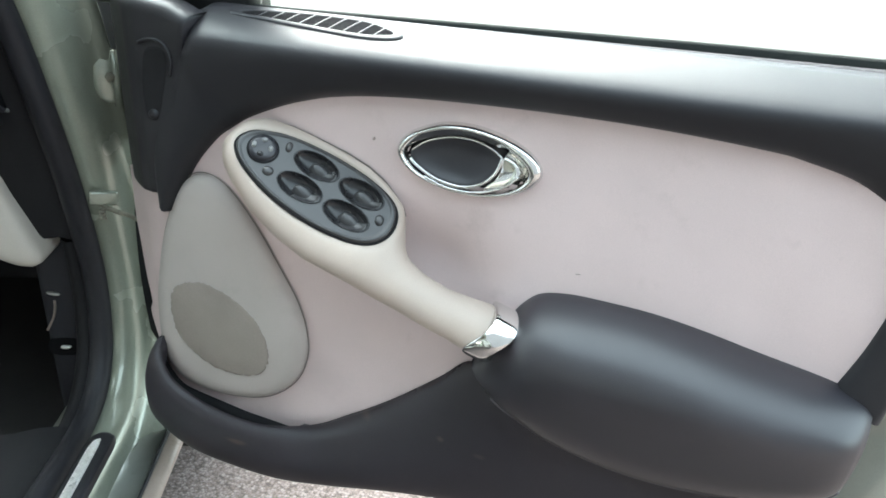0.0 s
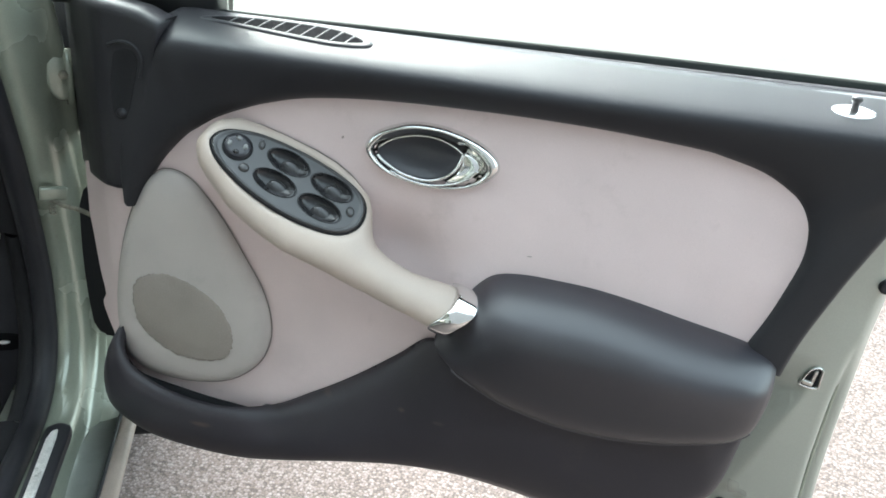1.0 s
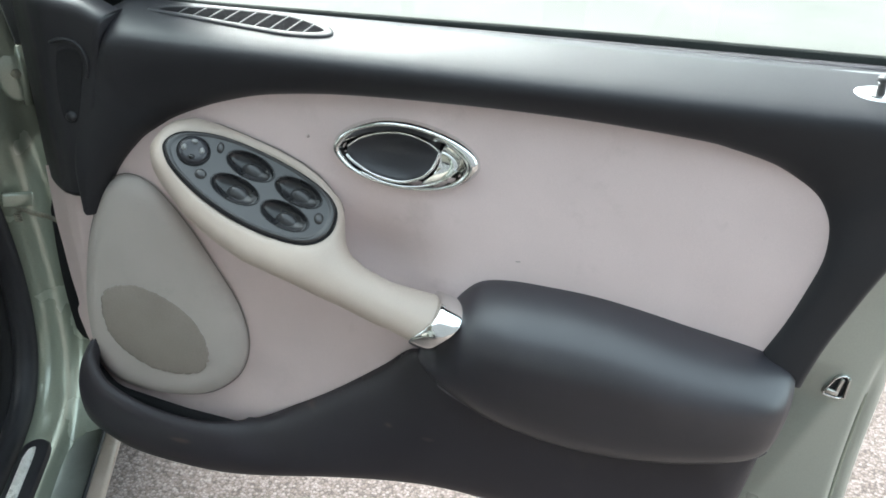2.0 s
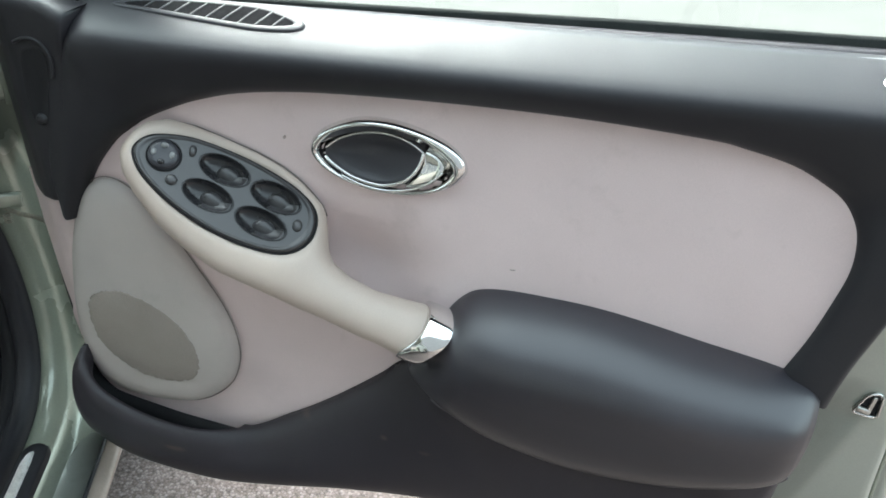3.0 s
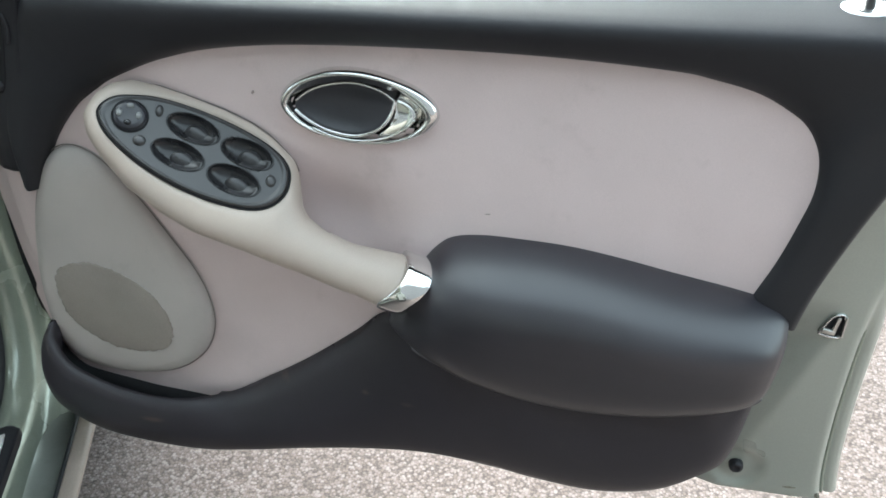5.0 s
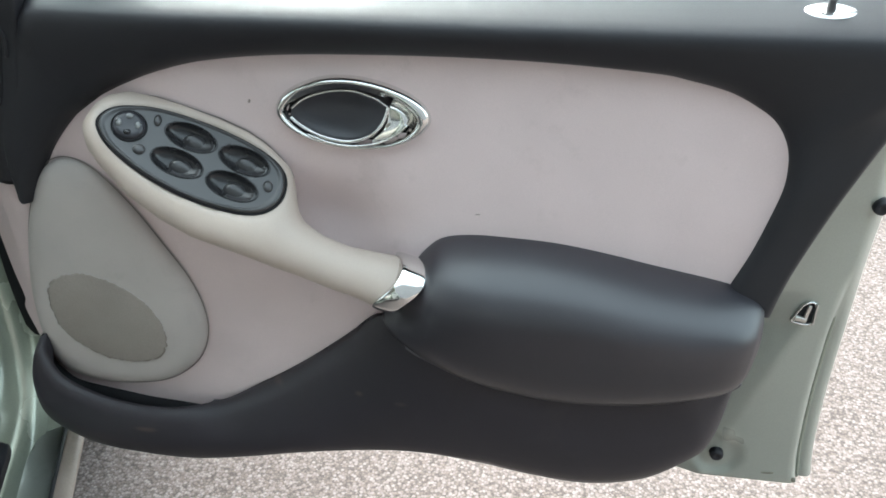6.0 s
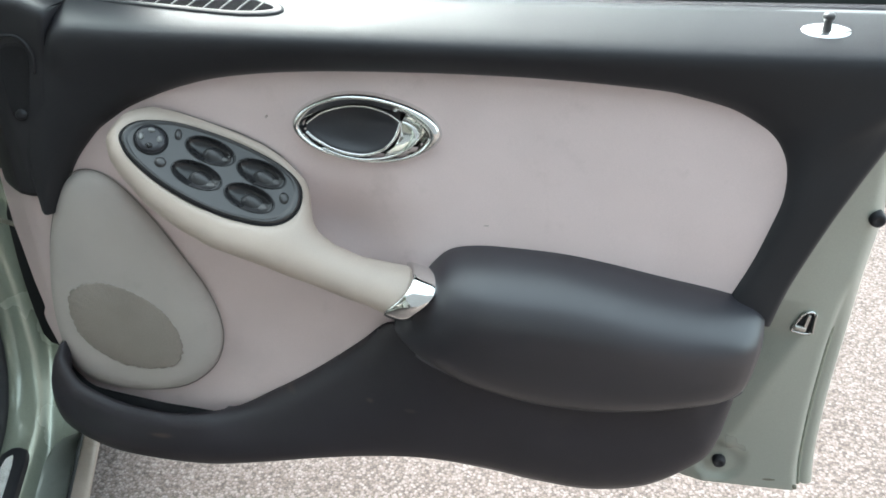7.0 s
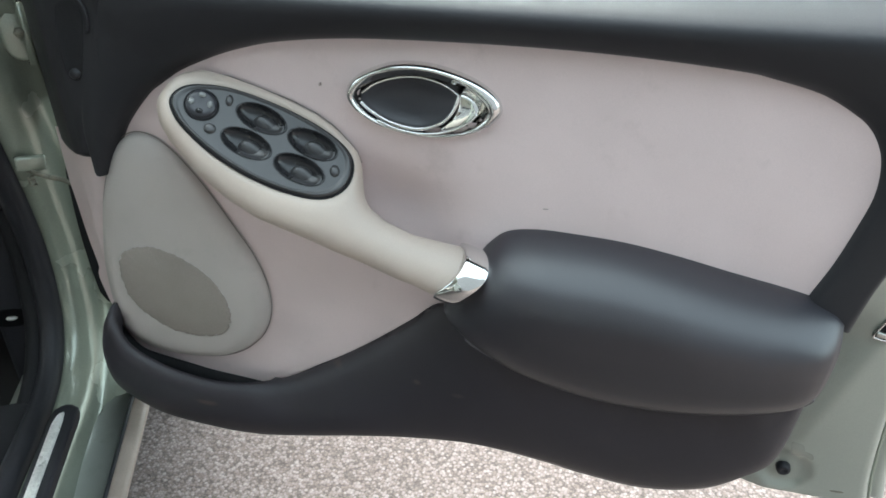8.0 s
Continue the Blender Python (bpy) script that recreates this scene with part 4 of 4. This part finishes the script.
def build_window():
    def waist(profile, x0, x1):
        return sheet([[Vector((x, y, z + 0.0085 * (x - 0.25))) for y, z in profile] for x in np.linspace(x0, x1, 40)])

    part("waist_strip", waist(((0.0255, 0.972), (0.0275, 0.9770), (0.0290, 0.9785), (0.0318, 0.9790), (0.0340, 0.9785), (0.0345, 0.972)), 0.04, 0.64), STRIP, door, "thin satin strip along the top of the trim")
    part("waist_seal", waist(((0.0350, 0.965), (0.0355, 0.9780), (0.0375, 0.9805), (0.042, 0.9815), (0.047, 0.9812), (0.048, 0.978), (0.048, 0.965)), -0.222, 0.64), POST, door, "dark rubber waist seal")
    part("outer_waist_seal", sheet([[Vector((x, y, z + 0.0085 * (x - 0.25) + (0.0050 * min(max((x + 0.15) / 0.45, 0.0), 1.0) if z > 0.96 else 0.0))) for y, z in ((0.0485, 0.955), (0.0490, 0.9815), (0.0510, 0.9835), (0.0540, 0.9838), (0.0556, 0.982), (0.0556, 0.955))] for x in np.linspace(-0.222, 0.64, 40)]), FELT, door, "black felt glass seal")
    pane = part("window_glass", box(-0.20, 0.63, 0.056, 0.0595, 0.95, 1.30, 0.0006, 1), GLASS, door, "clear raised side window", smooth=False)
    pane.visible_shadow = False
    rear = [(0.619, 0.757), (0.638, 0.785), (0.650, 0.83), (0.655, 0.90), (0.655, 1.0), (0.63, 1.32), (0.60, 1.32), (0.606, 1.0), (0.607, 0.90), (0.619, 0.85), (0.624, 0.80)]
    bm = dome(rear, (0.628, 1.0), [(1, -0.10), (1, -0.065), (0.97, -0.062), (0, -0.062)], on_door)
    part("rear_frame_upright", bm, RUBBER, door, "black rear window frame upright")


build_front_end()
build_sail()
build_window()


# ---- latch, buffers on the shut face ----
def build_shut_face():
    hole = curve_through([(0.5525, 0.620), (0.5525, 0.625), (0.557, 0.637), (0.562, 0.6445), (0.572, 0.645), (0.573, 0.619)], 4, closed=True)
    latch = part("latch", dome(hole, (0.564, 0.632), [(1.0, -0.045), (1.06, -0.034), (1.0, -0.033), (0.95, -0.044), (0, -0.046)], on_door), STEEL, shell, "steel latch mouth")
    part("latch_rim", tube([on_door(x, z, -0.0335) for x, z in hole], 0.0014, 6, closed=True), CHROME, shell, "bright worn edge of the latch mouth")
    # black patch over the latch, painting the shade inside its mouth
    part("latch_mouth", dome(hole, (0.564, 0.632), [(0.93, -0.0345), (0.0, -0.0345)], on_door), VOID, shell)
    part("latch_claw", moved(box(-0.007, 0.007, -0.003, 0.003, -0.003, 0.003, 0.0015), pose(0.5595, 0.034, 0.6245, 0, 12, 0)), STEEL, shell)
    part("latch_pawl", moved(box(-0.002, 0.002, -0.002, 0.002, -0.011, 0.010, 0.0008), pose(0.5655, 0.0335, 0.633, 0, 8, 0)), STEEL, shell)
    part("latch_plate", box(0.5722, 0.5745, 0.030, 0.040, 0.620, 0.646, 0.0006), STEEL, shell)
    for x, z, back in ((0.609, 0.768, 0.0), (0.503, 0.409, 0.004)):
        rows = [[Vector((x + r * math.cos(k * math.pi / 8), y + back, z + r * math.sin(k * math.pi / 8))) for k in range(16)] for r, y in ((0.0085, 0.046), (0.0085, 0.032), (0.0075, 0.0285), (0.0045, 0.027), (0.003, 0.0285), (0.0, 0.0285))]
        part("buffer", sheet(rows, close_cols=True), RUBBER, shell, "black rubber buffer")


build_shut_face()

# ---- the car that the door hangs on ----
TURN_CAR = radians(22)
REARWARD = Vector((math.sin(TURN_CAR), -math.cos(TURN_CAR), 0))
OUTWARD = Vector((math.cos(TURN_CAR), math.sin(TURN_CAR), 0))


def in_car(u, v, z):
    """u metres rearward, v outward, z up."""
    u, v, z = float(u), float(v), float(z)
    return u * REARWARD + v * OUTWARD + Vector((0, 0, z))


RIM = [(1.25, 0.372), (0.8, 0.371), (0.4, 0.370), (0.1, 0.368), (-0.06, 0.362), (-0.14, 0.362), (-0.20, 0.378), (-0.245, 0.42), (-0.265, 0.48), (-0.27, 0.545), (-0.262, 0.61), (-0.243, 0.69), (-0.222, 0.765), (-0.180, 0.878), (-0.145, 0.96), (-0.09, 1.06), (0.02, 1.20), (0.16, 1.32), (0.4, 1.38), (1.0, 1.39), (1.25, 1.37)]


def sweep(profile, v0, rim=RIM, steps=5, close=False):
    """Carries a profile of (outward, away from the opening) along the doorway's rim."""
    line = [np.array(p) for p in curve_through(rim, steps)]
    rows = []
    for i, p in enumerate(line):
        d = line[min(i + 1, len(line) - 1)] - line[max(i - 1, 0)]
        d = d / np.linalg.norm(d)
        away = np.array([d[1], -d[0]]) * -1
        if i == 0:
            away = np.array([0.0, -1.0])
        rows.append([in_car(p[0] + k * away[0], v0 + dv, p[1] + k * away[1]) for dv, k in profile])
    return sheet(rows, close_cols=close)


def build_car():
    part("door_frame", sweep([(-0.03, 0.03), (0.0, 0.0), (0.008, -0.002), (0.02, 0.001), (0.034, 0.012), (0.042, 0.030), (0.046, 0.044), (0.054, 0.050), (0.062, 0.052), (0.067, 0.057), (0.066, 0.068), (0.05, 0.10)], -0.45), PAINT_DIRTY_SHADE, car, "pale green painted door jamb and sill")
    part("sill_top", sweep([(0.050, 0.053), (0.068, 0.0535), (0.085, 0.056), (0.100, 0.058), (0.106, 0.062), (0.104, 0.075), (0.08, 0.10), (0.04, 0.13)], -0.45, rim=RIM[:9]), PAINT_DIRTY_SHADE, car)
    part("door_seal", sweep([(-0.035, 0.012), (-0.03, -0.012), (-0.018, -0.020), (-0.004, -0.016), (0.002, -0.004), (0.0, 0.010)], -0.45), RUBBER, car, "black rubber door seal")
    deep = [(-0.03, 0.0), (-0.05, -0.006), (-0.08, -0.002), (-0.12, 0.010), (-0.17, 0.015), (-0.18, 0.05)]
    thin = [(-0.03, 0.0), (-0.042, -0.005), (-0.052, 0.000), (-0.060, 0.014), (-0.064, 0.04), (-0.066, 0.10)]
    for profile, run in ((deep, RIM[:6]), (thin, RIM[5:11]), (deep, RIM[10:])):
        part("jamb_trim", sweep(profile, -0.45, rim=run), VOID, car, "dark plastic jamb trim")


def car_box(name, u0, u1, v0, v1, z0, z1, mat, label="", bevel=0.01, parent=None):
    bm = box(u0, u1, v0, v1, z0, z1, bevel)
    for q in bm.verts:
        q.co = in_car(*q.co)
    bmesh.ops.recalc_face_normals(bm, faces=bm.faces)
    return part(name, bm, mat, parent or car, label)


def along_car(profile, us, closed=True):
    return sheet([[in_car(u, v, z) for v, z in profile] for u in us], close_cols=closed, caps=closed)


def build_sill():
    us = [-0.30, -0.1, 0.2, 0.6, 1.25]
    part("sill_strip", along_car([(-0.354, 0.322), (-0.353, 0.331), (-0.348, 0.335), (-0.334, 0.334), (-0.328, 0.330), (-0.329, 0.322), (-0.340, 0.312), (-0.354, 0.312)], us), SILLGREY, car, "pale outer sill edge")
    part("outer_sill", along_car([(-0.352, 0.318), (-0.385, 0.285), (-0.435, 0.235), (-0.465, 0.19), (-0.50, 0.175), (-0.54, 0.19), (-0.54, 0.318)], us), PAINT, car)
    part("sill_drain", along_car([(-0.356, 0.334), (-0.3535, 0.337), (-0.3505, 0.334), (-0.351, 0.318), (-0.356, 0.318)], us), RUBBER, car, "dark gap strip beside the sill edge")
    ends = curve_through([(1.2, -0.436), (0.5, -0.436), (0.0, -0.436), (-0.088, -0.436), (-0.104, -0.430), (-0.110, -0.419), (-0.105, -0.407), (-0.09, -0.401), (0.0, -0.401), (0.5, -0.401), (1.2, -0.401)], 3)
    mid = (0.545, -0.4185)
    lay = lambda a, b, h: in_car(a, b, 0.372 + h)
    plate = part("kick_plate", dome(ends, mid, [(1.0, 0.0), (1.0, 0.010), (0.997, 0.0125), (0.99, 0.0135), (0.0, 0.0135)], lay), RUBBER, car, "black kick plate with a bright metal inlay")
    inlay = curve_through([(1.18, -0.429), (0.5, -0.429), (0.0, -0.429), (-0.075, -0.428), (-0.090, -0.4205), (-0.080, -0.4165), (0.0, -0.4155), (0.5, -0.4155), (1.18, -0.4155)], 3)
    part("inlay", dome(inlay, mid, [(1.0, 0.010), (1.0, 0.0148), (0.998, 0.0156), (0.0, 0.0156)], lay), BRIGHT, plate, "polished metal inlay")


def build_cabin():
    car_box("floor_pan", -0.85, 2.2, -1.78, -0.47, 0.20, 0.235, CARPET, "black carpeted floor")
    car_box("firewall", -0.9, -0.85, -1.78, -0.46, 0.20, 0.95, VOID)
    car_box("dashboard", -0.84, -0.24, -1.76, -0.57, 0.70, 0.93, VOID, "dark dashboard", bevel=0.05)
    car_box("kick_panel", -0.86, -0.303, -0.572, -0.488, 0.24, 0.620, POST, "blue-black footwell side panel", bevel=0.012)
    car_box("dash_end", -0.84, -0.03, -0.72, -0.517, 0.905, 0.978, DASH, "grey-green dashboard end cover", bevel=0.025)
    # lower part of the dash end, blackened to stand for shade
    car_box("dash_end_lower", -0.84, -0.06, -0.70, -0.519, 0.800, 0.912, VOID, "", bevel=0.02)
    # post added to hide the wing; its black stands for deep shade
    car_box("hinge_post", -0.345, -0.300, -0.50, -0.295, 0.20, 0.985, VOID, "added hinge post behind the door, coloured black for its shade", bevel=0.012)
    car_box("centre_pillar", 1.22, 1.36, -0.46, -0.40, 0.36, 1.39, PAINT_DIRTY_SHADE, bevel=0.012)
    panel = curve_through([(-0.523, 0.594), (-0.536, 0.636), (-0.553, 0.684), (-0.564, 0.724), (-0.576, 0.738), (-0.612, 0.743), (-0.80, 0.744), (-1.0, 0.740), (-1.05, 0.70), (-1.0, 0.630), (-0.80, 0.62), (-0.672, 0.619), (-0.613, 0.611), (-0.567, 0.588), (-0.536, 0.579)], 4, closed=True)
    lay = lambda a, b, h: in_car(-0.246 + h + 0.10 * max(-0.60 - a, 0), a, b)
    bolster = part("knee_panel", dome(panel, (-0.70, 0.69), [(1.0, -0.12), (1.0, 0.0), (0.985, 0.012), (0.94, 0.020), (0.85, 0.024), (0.4, 0.028), (0.0, 0.028)], lay), CREAM, car, "cream moulded knee panel below the dashboard")
    # the opening is a black disc, with its inner shade as colour
    part("panel_hole", dome(oval(-0.655, 0.692, 0.038, 0.038), (-0.655, 0.692), [(1.05, 0.024), (1.0, 0.035), (0.93, 0.035), (0.88, 0.0305), (0.0, 0.0305)], lay), VOID, bolster, "dark disc for the shade in a round opening")
    lay = lambda a, b, h: in_car(a, -0.515 + h, b)
    ring = curve_through([(-0.069, 0.930), (-0.077, 0.941), (-0.117, 0.947), (-0.162, 0.943), (-0.186, 0.930), (-0.193, 0.903), (-0.202, 0.878), (-0.223, 0.842), (-0.226, 0.828), (-0.208, 0.820), (-0.186, 0.828), (-0.163, 0.849), (-0.133, 0.880), (-0.105, 0.909), (-0.080, 0.922)], 4, closed=True)
    vent = part("side_vent", dome(ring, (-0.155, 0.888), [(1.0, -0.008), (1.0, 0.003), (0.97, 0.006), (0.92, 0.0065), (0.86, 0.005), (0.80, 0.004), (0.0, 0.004)], lay), POST, car, "dark ventilation outlet in the dashboard end")
    for name, line, mid in (("upper_mouth", [(-0.100, 0.927), (-0.109, 0.933), (-0.166, 0.930), (-0.181, 0.923), (-0.183, 0.895), (-0.187, 0.889), (-0.139, 0.884), (-0.117, 0.900)], (-0.147, 0.91)), ("lower_mouth", [(-0.158, 0.873), (-0.192, 0.879), (-0.201, 0.866), (-0.217, 0.838), (-0.208, 0.829), (-0.184, 0.834)], (-0.19, 0.855))):
        # vent mouths are black patches that paint their inner shade
        part(name, dome(curve_through(line, 4, closed=True), mid, [(1.05, 0.003), (1.0, 0.0072), (0.95, 0.0070), (0.0, 0.0068)], lay), HOLE, vent)
    for line, r in (([(-0.098, 0.918), (-0.096, 0.930), (-0.110, 0.936), (-0.166, 0.934), (-0.183, 0.926)], 0.0030), ([(-0.074, 0.928), (-0.082, 0.940), (-0.118, 0.944), (-0.158, 0.941)], 0.0026), ([(-0.218, 0.838), (-0.219, 0.828), (-0.206, 0.824), (-0.190, 0.828)], 0.0030), ([(-0.190, 0.886), (-0.165, 0.883), (-0.138, 0.879), (-0.116, 0.898)], 0.0022)):
        part("vent_lip", tube([lay(a, b, 0.006) for a, b in curve_through(line, 5)], r, 8), LIPGREY, vent, "paler moulded lip")
    face = lambda a, b, h: in_car(-0.303 + h, a, b)
    mouth = curve_through([(-0.567, 0.414), (-0.520, 0.414), (-0.522, 0.388), (-0.569, 0.387)], 3, closed=True)
    # flat patch, blackened in place of a shaded recess
    recess = part("bonnet_release", dome(mouth, (-0.545, 0.401), [(1.0, -0.002), (1.0, 0.001), (0.9, 0.0012), (0.0, 0.0012)], face), HOLE, car, "flat black patch for the shade in the bonnet release recess")
    part("release_lever", dome(oval(-0.544, 0.4015, 0.0085, 0.0028, 0.0, 20), (-0.544, 0.4015), [(1.0, 0.0), (1.0, 0.004), (0.8, 0.006), (0.0, 0.0065)], face), BRIGHT, recess, "bright lever edge")
    part("release_clip", dome(oval(-0.549, 0.499, 0.0105, 0.0028, -0.2, 20), (-0.549, 0.499), [(1.0, -0.001), (1.0, 0.003), (0.8, 0.0045), (0.0, 0.005)], face), STEEL, recess)
    part("release_cable", tube([face(a, b, 0.001) for a, b in curve_through([(-0.549, 0.486), (-0.550, 0.474), (-0.554, 0.459), (-0.561, 0.445), (-0.569, 0.432)], 4)], 0.0022, 6), SILLGREY, recess, "thin grey cable")


def pressed(name, rows, mat, label="", thick=0.010):
    """A panel of the body, drawn as a curved sheet and given its thickness."""
    p = part(name, sheet(rows), mat, car, label)
    wall = p.modifiers.new("wall", "SOLIDIFY")
    wall.thickness, wall.offset = thick, 0.0
    return p


def arch(u, low):
    """Lower edge of a body side, raised over the wheels."""
    for wu in (-0.80, 1.9):
        if abs(u - wu) < 0.36:
            low = max(low, 0.313 + math.sqrt(0.36 ** 2 - (u - wu) ** 2))
    return low


def build_body():
    """The rest of the body: wings, bonnet, glass, roof and tail."""
    mid, half = -1.08, 0.745

    def across(ends, count=15):
        return [mid + half * ends * (2 * k / (count - 1) - 1) for k in range(count)]

    def side(u, z, sign):
        belly = 0.030 * ((z - 0.55) / 0.36) ** 2
        nose = 0.16 * max(0.0, (-1.25 - u) / 0.6) ** 2 + 0.12 * max(0.0, (u - 2.1) / 0.5) ** 2
        return mid + sign * (half - belly - nose)

    def top(u):
        return float(np.interp(u, [-1.85, -1.75, -1.2, -0.40, 1.2, 2.25, 2.6], [0.66, 0.76, 0.86, 0.935, 0.95, 0.97, 0.90]))

    for name, u0, u1, sign, label in (("front_wing", -1.85, -0.280, 1, "pale green front wing"), ("rear_quarter", 1.25, 2.6, 1, "pale green rear door and quarter"), ("far_side", -1.85, 2.6, -1, "pale green far side")):
        rows = []
        for u in np.linspace(u0, u1, 60):
            low, high = arch(float(u), 0.24), top(float(u))
            rows.append([in_car(u, side(u, low + (high - low) * k / 8, sign), low + (high - low) * k / 8) for k in range(9)])
        pressed(name, rows, PAINT, label)
    rows = [[in_car(u, v, top(u) + 0.012 - 0.05 * abs((v - mid) / half) ** 4 + 0.01) for v in across(0.965 - 0.215 * max(0.0, (-1.25 - u) / 0.6) ** 2)] for u in np.linspace(-1.84, -0.36, 16)]
    pressed("bonnet", rows, PAINT, "pale green bonnet")
    rows = [[in_car(u - 0.07 * (1 - abs((v - mid) / half) ** 2), v, z) for v in across(0.76)] for u, z in ((-1.80, 0.26), (-1.85, 0.40), (-1.86, 0.55), (-1.85, 0.66))]
    pressed("front_bumper", rows, PAINT, "pale green front end")
    for name, u0, z0, u1, z1, w0, w1 in (("windscreen", -0.40, 0.935, 0.27, 1.355, 0.93, 0.82), ("rear_screen", 2.22, 0.975, 1.72, 1.345, 0.88, 0.80)):
        rows = [[in_car(u0 + (u1 - u0) * f, v, z0 + (z1 - z0) * f + 0.02 * math.sin(math.pi * f)) for v in across(w0 + (w1 - w0) * f)] for f in np.linspace(0, 1, 7)]
        pane = pressed(name, rows, GLASS, "clear glass", 0.005)
        pane.visible_shadow = False
    rows = [[in_car(u, v, 1.36 + 0.035 * math.sin(math.pi * (u - 0.1) / 1.8) - 0.045 * abs((v - mid) / half) ** 4) for v in across(0.88)] for u in np.linspace(0.25, 1.75, 14)]
    pressed("roof", rows, PAINT, "pale green roof")
    rows = [[in_car(u, v, z) for v in across(0.90 - 0.06 * (u > 2.4))] for u, z in ((2.20, 0.98), (2.45, 0.965), (2.58, 0.90), (2.62, 0.70), (2.62, 0.40), (2.54, 0.24))]
    pressed("tailgate", rows, PAINT, "pale green tail")
    for sign in (1, -1):
        line = [(1.70, 1.345), (1.95, 1.20), (2.22, 0.97)] if sign > 0 else [(-0.40, 0.93), (0.0, 1.20), (0.27, 1.345), (1.0, 1.375), (1.72, 1.345), (1.98, 1.18), (2.22, 0.97)]
        part("body_pillar", tube([in_car(u, mid + sign * (half - 0.06 - 0.10 * max(0.0, (z - 0.95) / 0.4)), z) for u, z in curve_through(line, 4)], 0.035, 8), PAINT, car)
    car_box("inner_far_side", -0.9, 2.2, -1.80, -1.775, 0.20, 0.93, CREAM, "cream trim of the far side")
    car_box("rear_bulkhead", 2.14, 2.18, -1.76, -0.42, 0.20, 0.95, CREAM)


def build_hinges():
    """Two dusty hinges between post and door, and the check strap below the upper one."""
    toward = Vector((0.72, -0.69, 0.0))
    across = Vector((0.69, 0.72, 0.0))
    for x, y, z0, z1 in ((-0.453, 0.072, 0.826, 0.893),):
        outline = curve_through([(-0.016, z0 + 0.020), (-0.017, z1 - 0.022), (-0.010, z1 - 0.004), (0.004, z1), (0.013, z1 - 0.010), (0.015, (z0 + z1) / 2), (0.016, z0 + 0.006), (0.004, z0), (-0.008, z0 + 0.005)], 4, closed=True)
        lay = lambda a, b, h: Vector((x, y, 0)) + a * across + h * toward + Vector((0, 0, b))
        arm = part("door_hinge", dome(outline, (0.0, (z0 + z1) / 2), [(1.0, -0.03), (1.0, 0.0), (0.93, 0.004), (0.8, 0.005), (0.0, 0.006)], lay), PAINT_DIRTY_SHADE, car, "dusty green steel door hinge")
        part("hinge_bolt", dome([(0.004 + 0.0065 * math.cos(k * math.pi / 3), (z0 + z1) / 2 + 0.004 + 0.0065 * math.sin(k * math.pi / 3)) for k in range(6)], (0.004, (z0 + z1) / 2 + 0.004), [(1.0, 0.0), (1.0, 0.008), (0.85, 0.010), (0.0, 0.010)], lay), SEALER, arm, "dirty hexagonal bolt")
        part("hinge_pin", tube([lay(0.012, z0 - 0.004, 0.002), lay(0.012, z1 + 0.004, 0.002)], 0.006, 10), PAINT_DIRTY_SHADE, arm)
    strap = [(-0.492, 0.060, 0.682), (-0.476, 0.057, 0.680), (-0.458, 0.058, 0.675), (-0.438, 0.064, 0.669), (-0.405, 0.062, 0.660)]
    part("check_strap", tube([Vector(q) for q in curve_through(strap, 4)], 0.0040, 6, flat=0.7), SEALER, car, "dirty steel door check strap")
    part("strap_bracket", moved(box(-0.019, 0.019, -0.005, 0.005, -0.010, 0.010, 0.003), Matrix.Translation(Vector((-0.478, 0.060, 0.691))) @ pose(0, 0, 0, 0, 8, 46)), PAINT_DIRTY_SHADE, car)
    part("strap_spring", tube([Vector((-0.476 + 0.004 * math.cos(k * 0.9), 0.052 + 0.004 * math.sin(k * 0.9), 0.676 - 0.0006 * k)) for k in range(24)], 0.0014, 6), SEALER, car, "dirty coil spring")


def build_wheel(u, v):
    rows = []
    for r, w in ((0.19, -0.09), (0.27, -0.10), (0.305, -0.085), (0.315, -0.04), (0.315, 0.04), (0.305, 0.085), (0.27, 0.10), (0.19, 0.09)):
        rows.append([in_car(u + r * math.cos(2 * math.pi * k / 40), v + w, 0.313 + r * math.sin(2 * math.pi * k / 40)) for k in range(40)])
    tyre = part("wheel", sheet(rows, close_rows=True, close_cols=True), RUBBER, car, "black tyre")
    rows = [[in_car(u + r * math.cos(2 * math.pi * k / 40), v + w, 0.313 + r * math.sin(2 * math.pi * k / 40)) for k in range(40)] for r, w in ((0.195, -0.06), (0.195, 0.07), (0.17, 0.06), (0.05, 0.05), (0.0, 0.05))]
    part("rim", sheet(rows, close_cols=True), STEEL, tyre, "steel rim")


build_car()
build_sill()
build_cabin()
build_body()
build_hinges()
for wu in (-0.80, 1.9):
    for wv in (-0.47, -1.68):
        build_wheel(wu, wv)
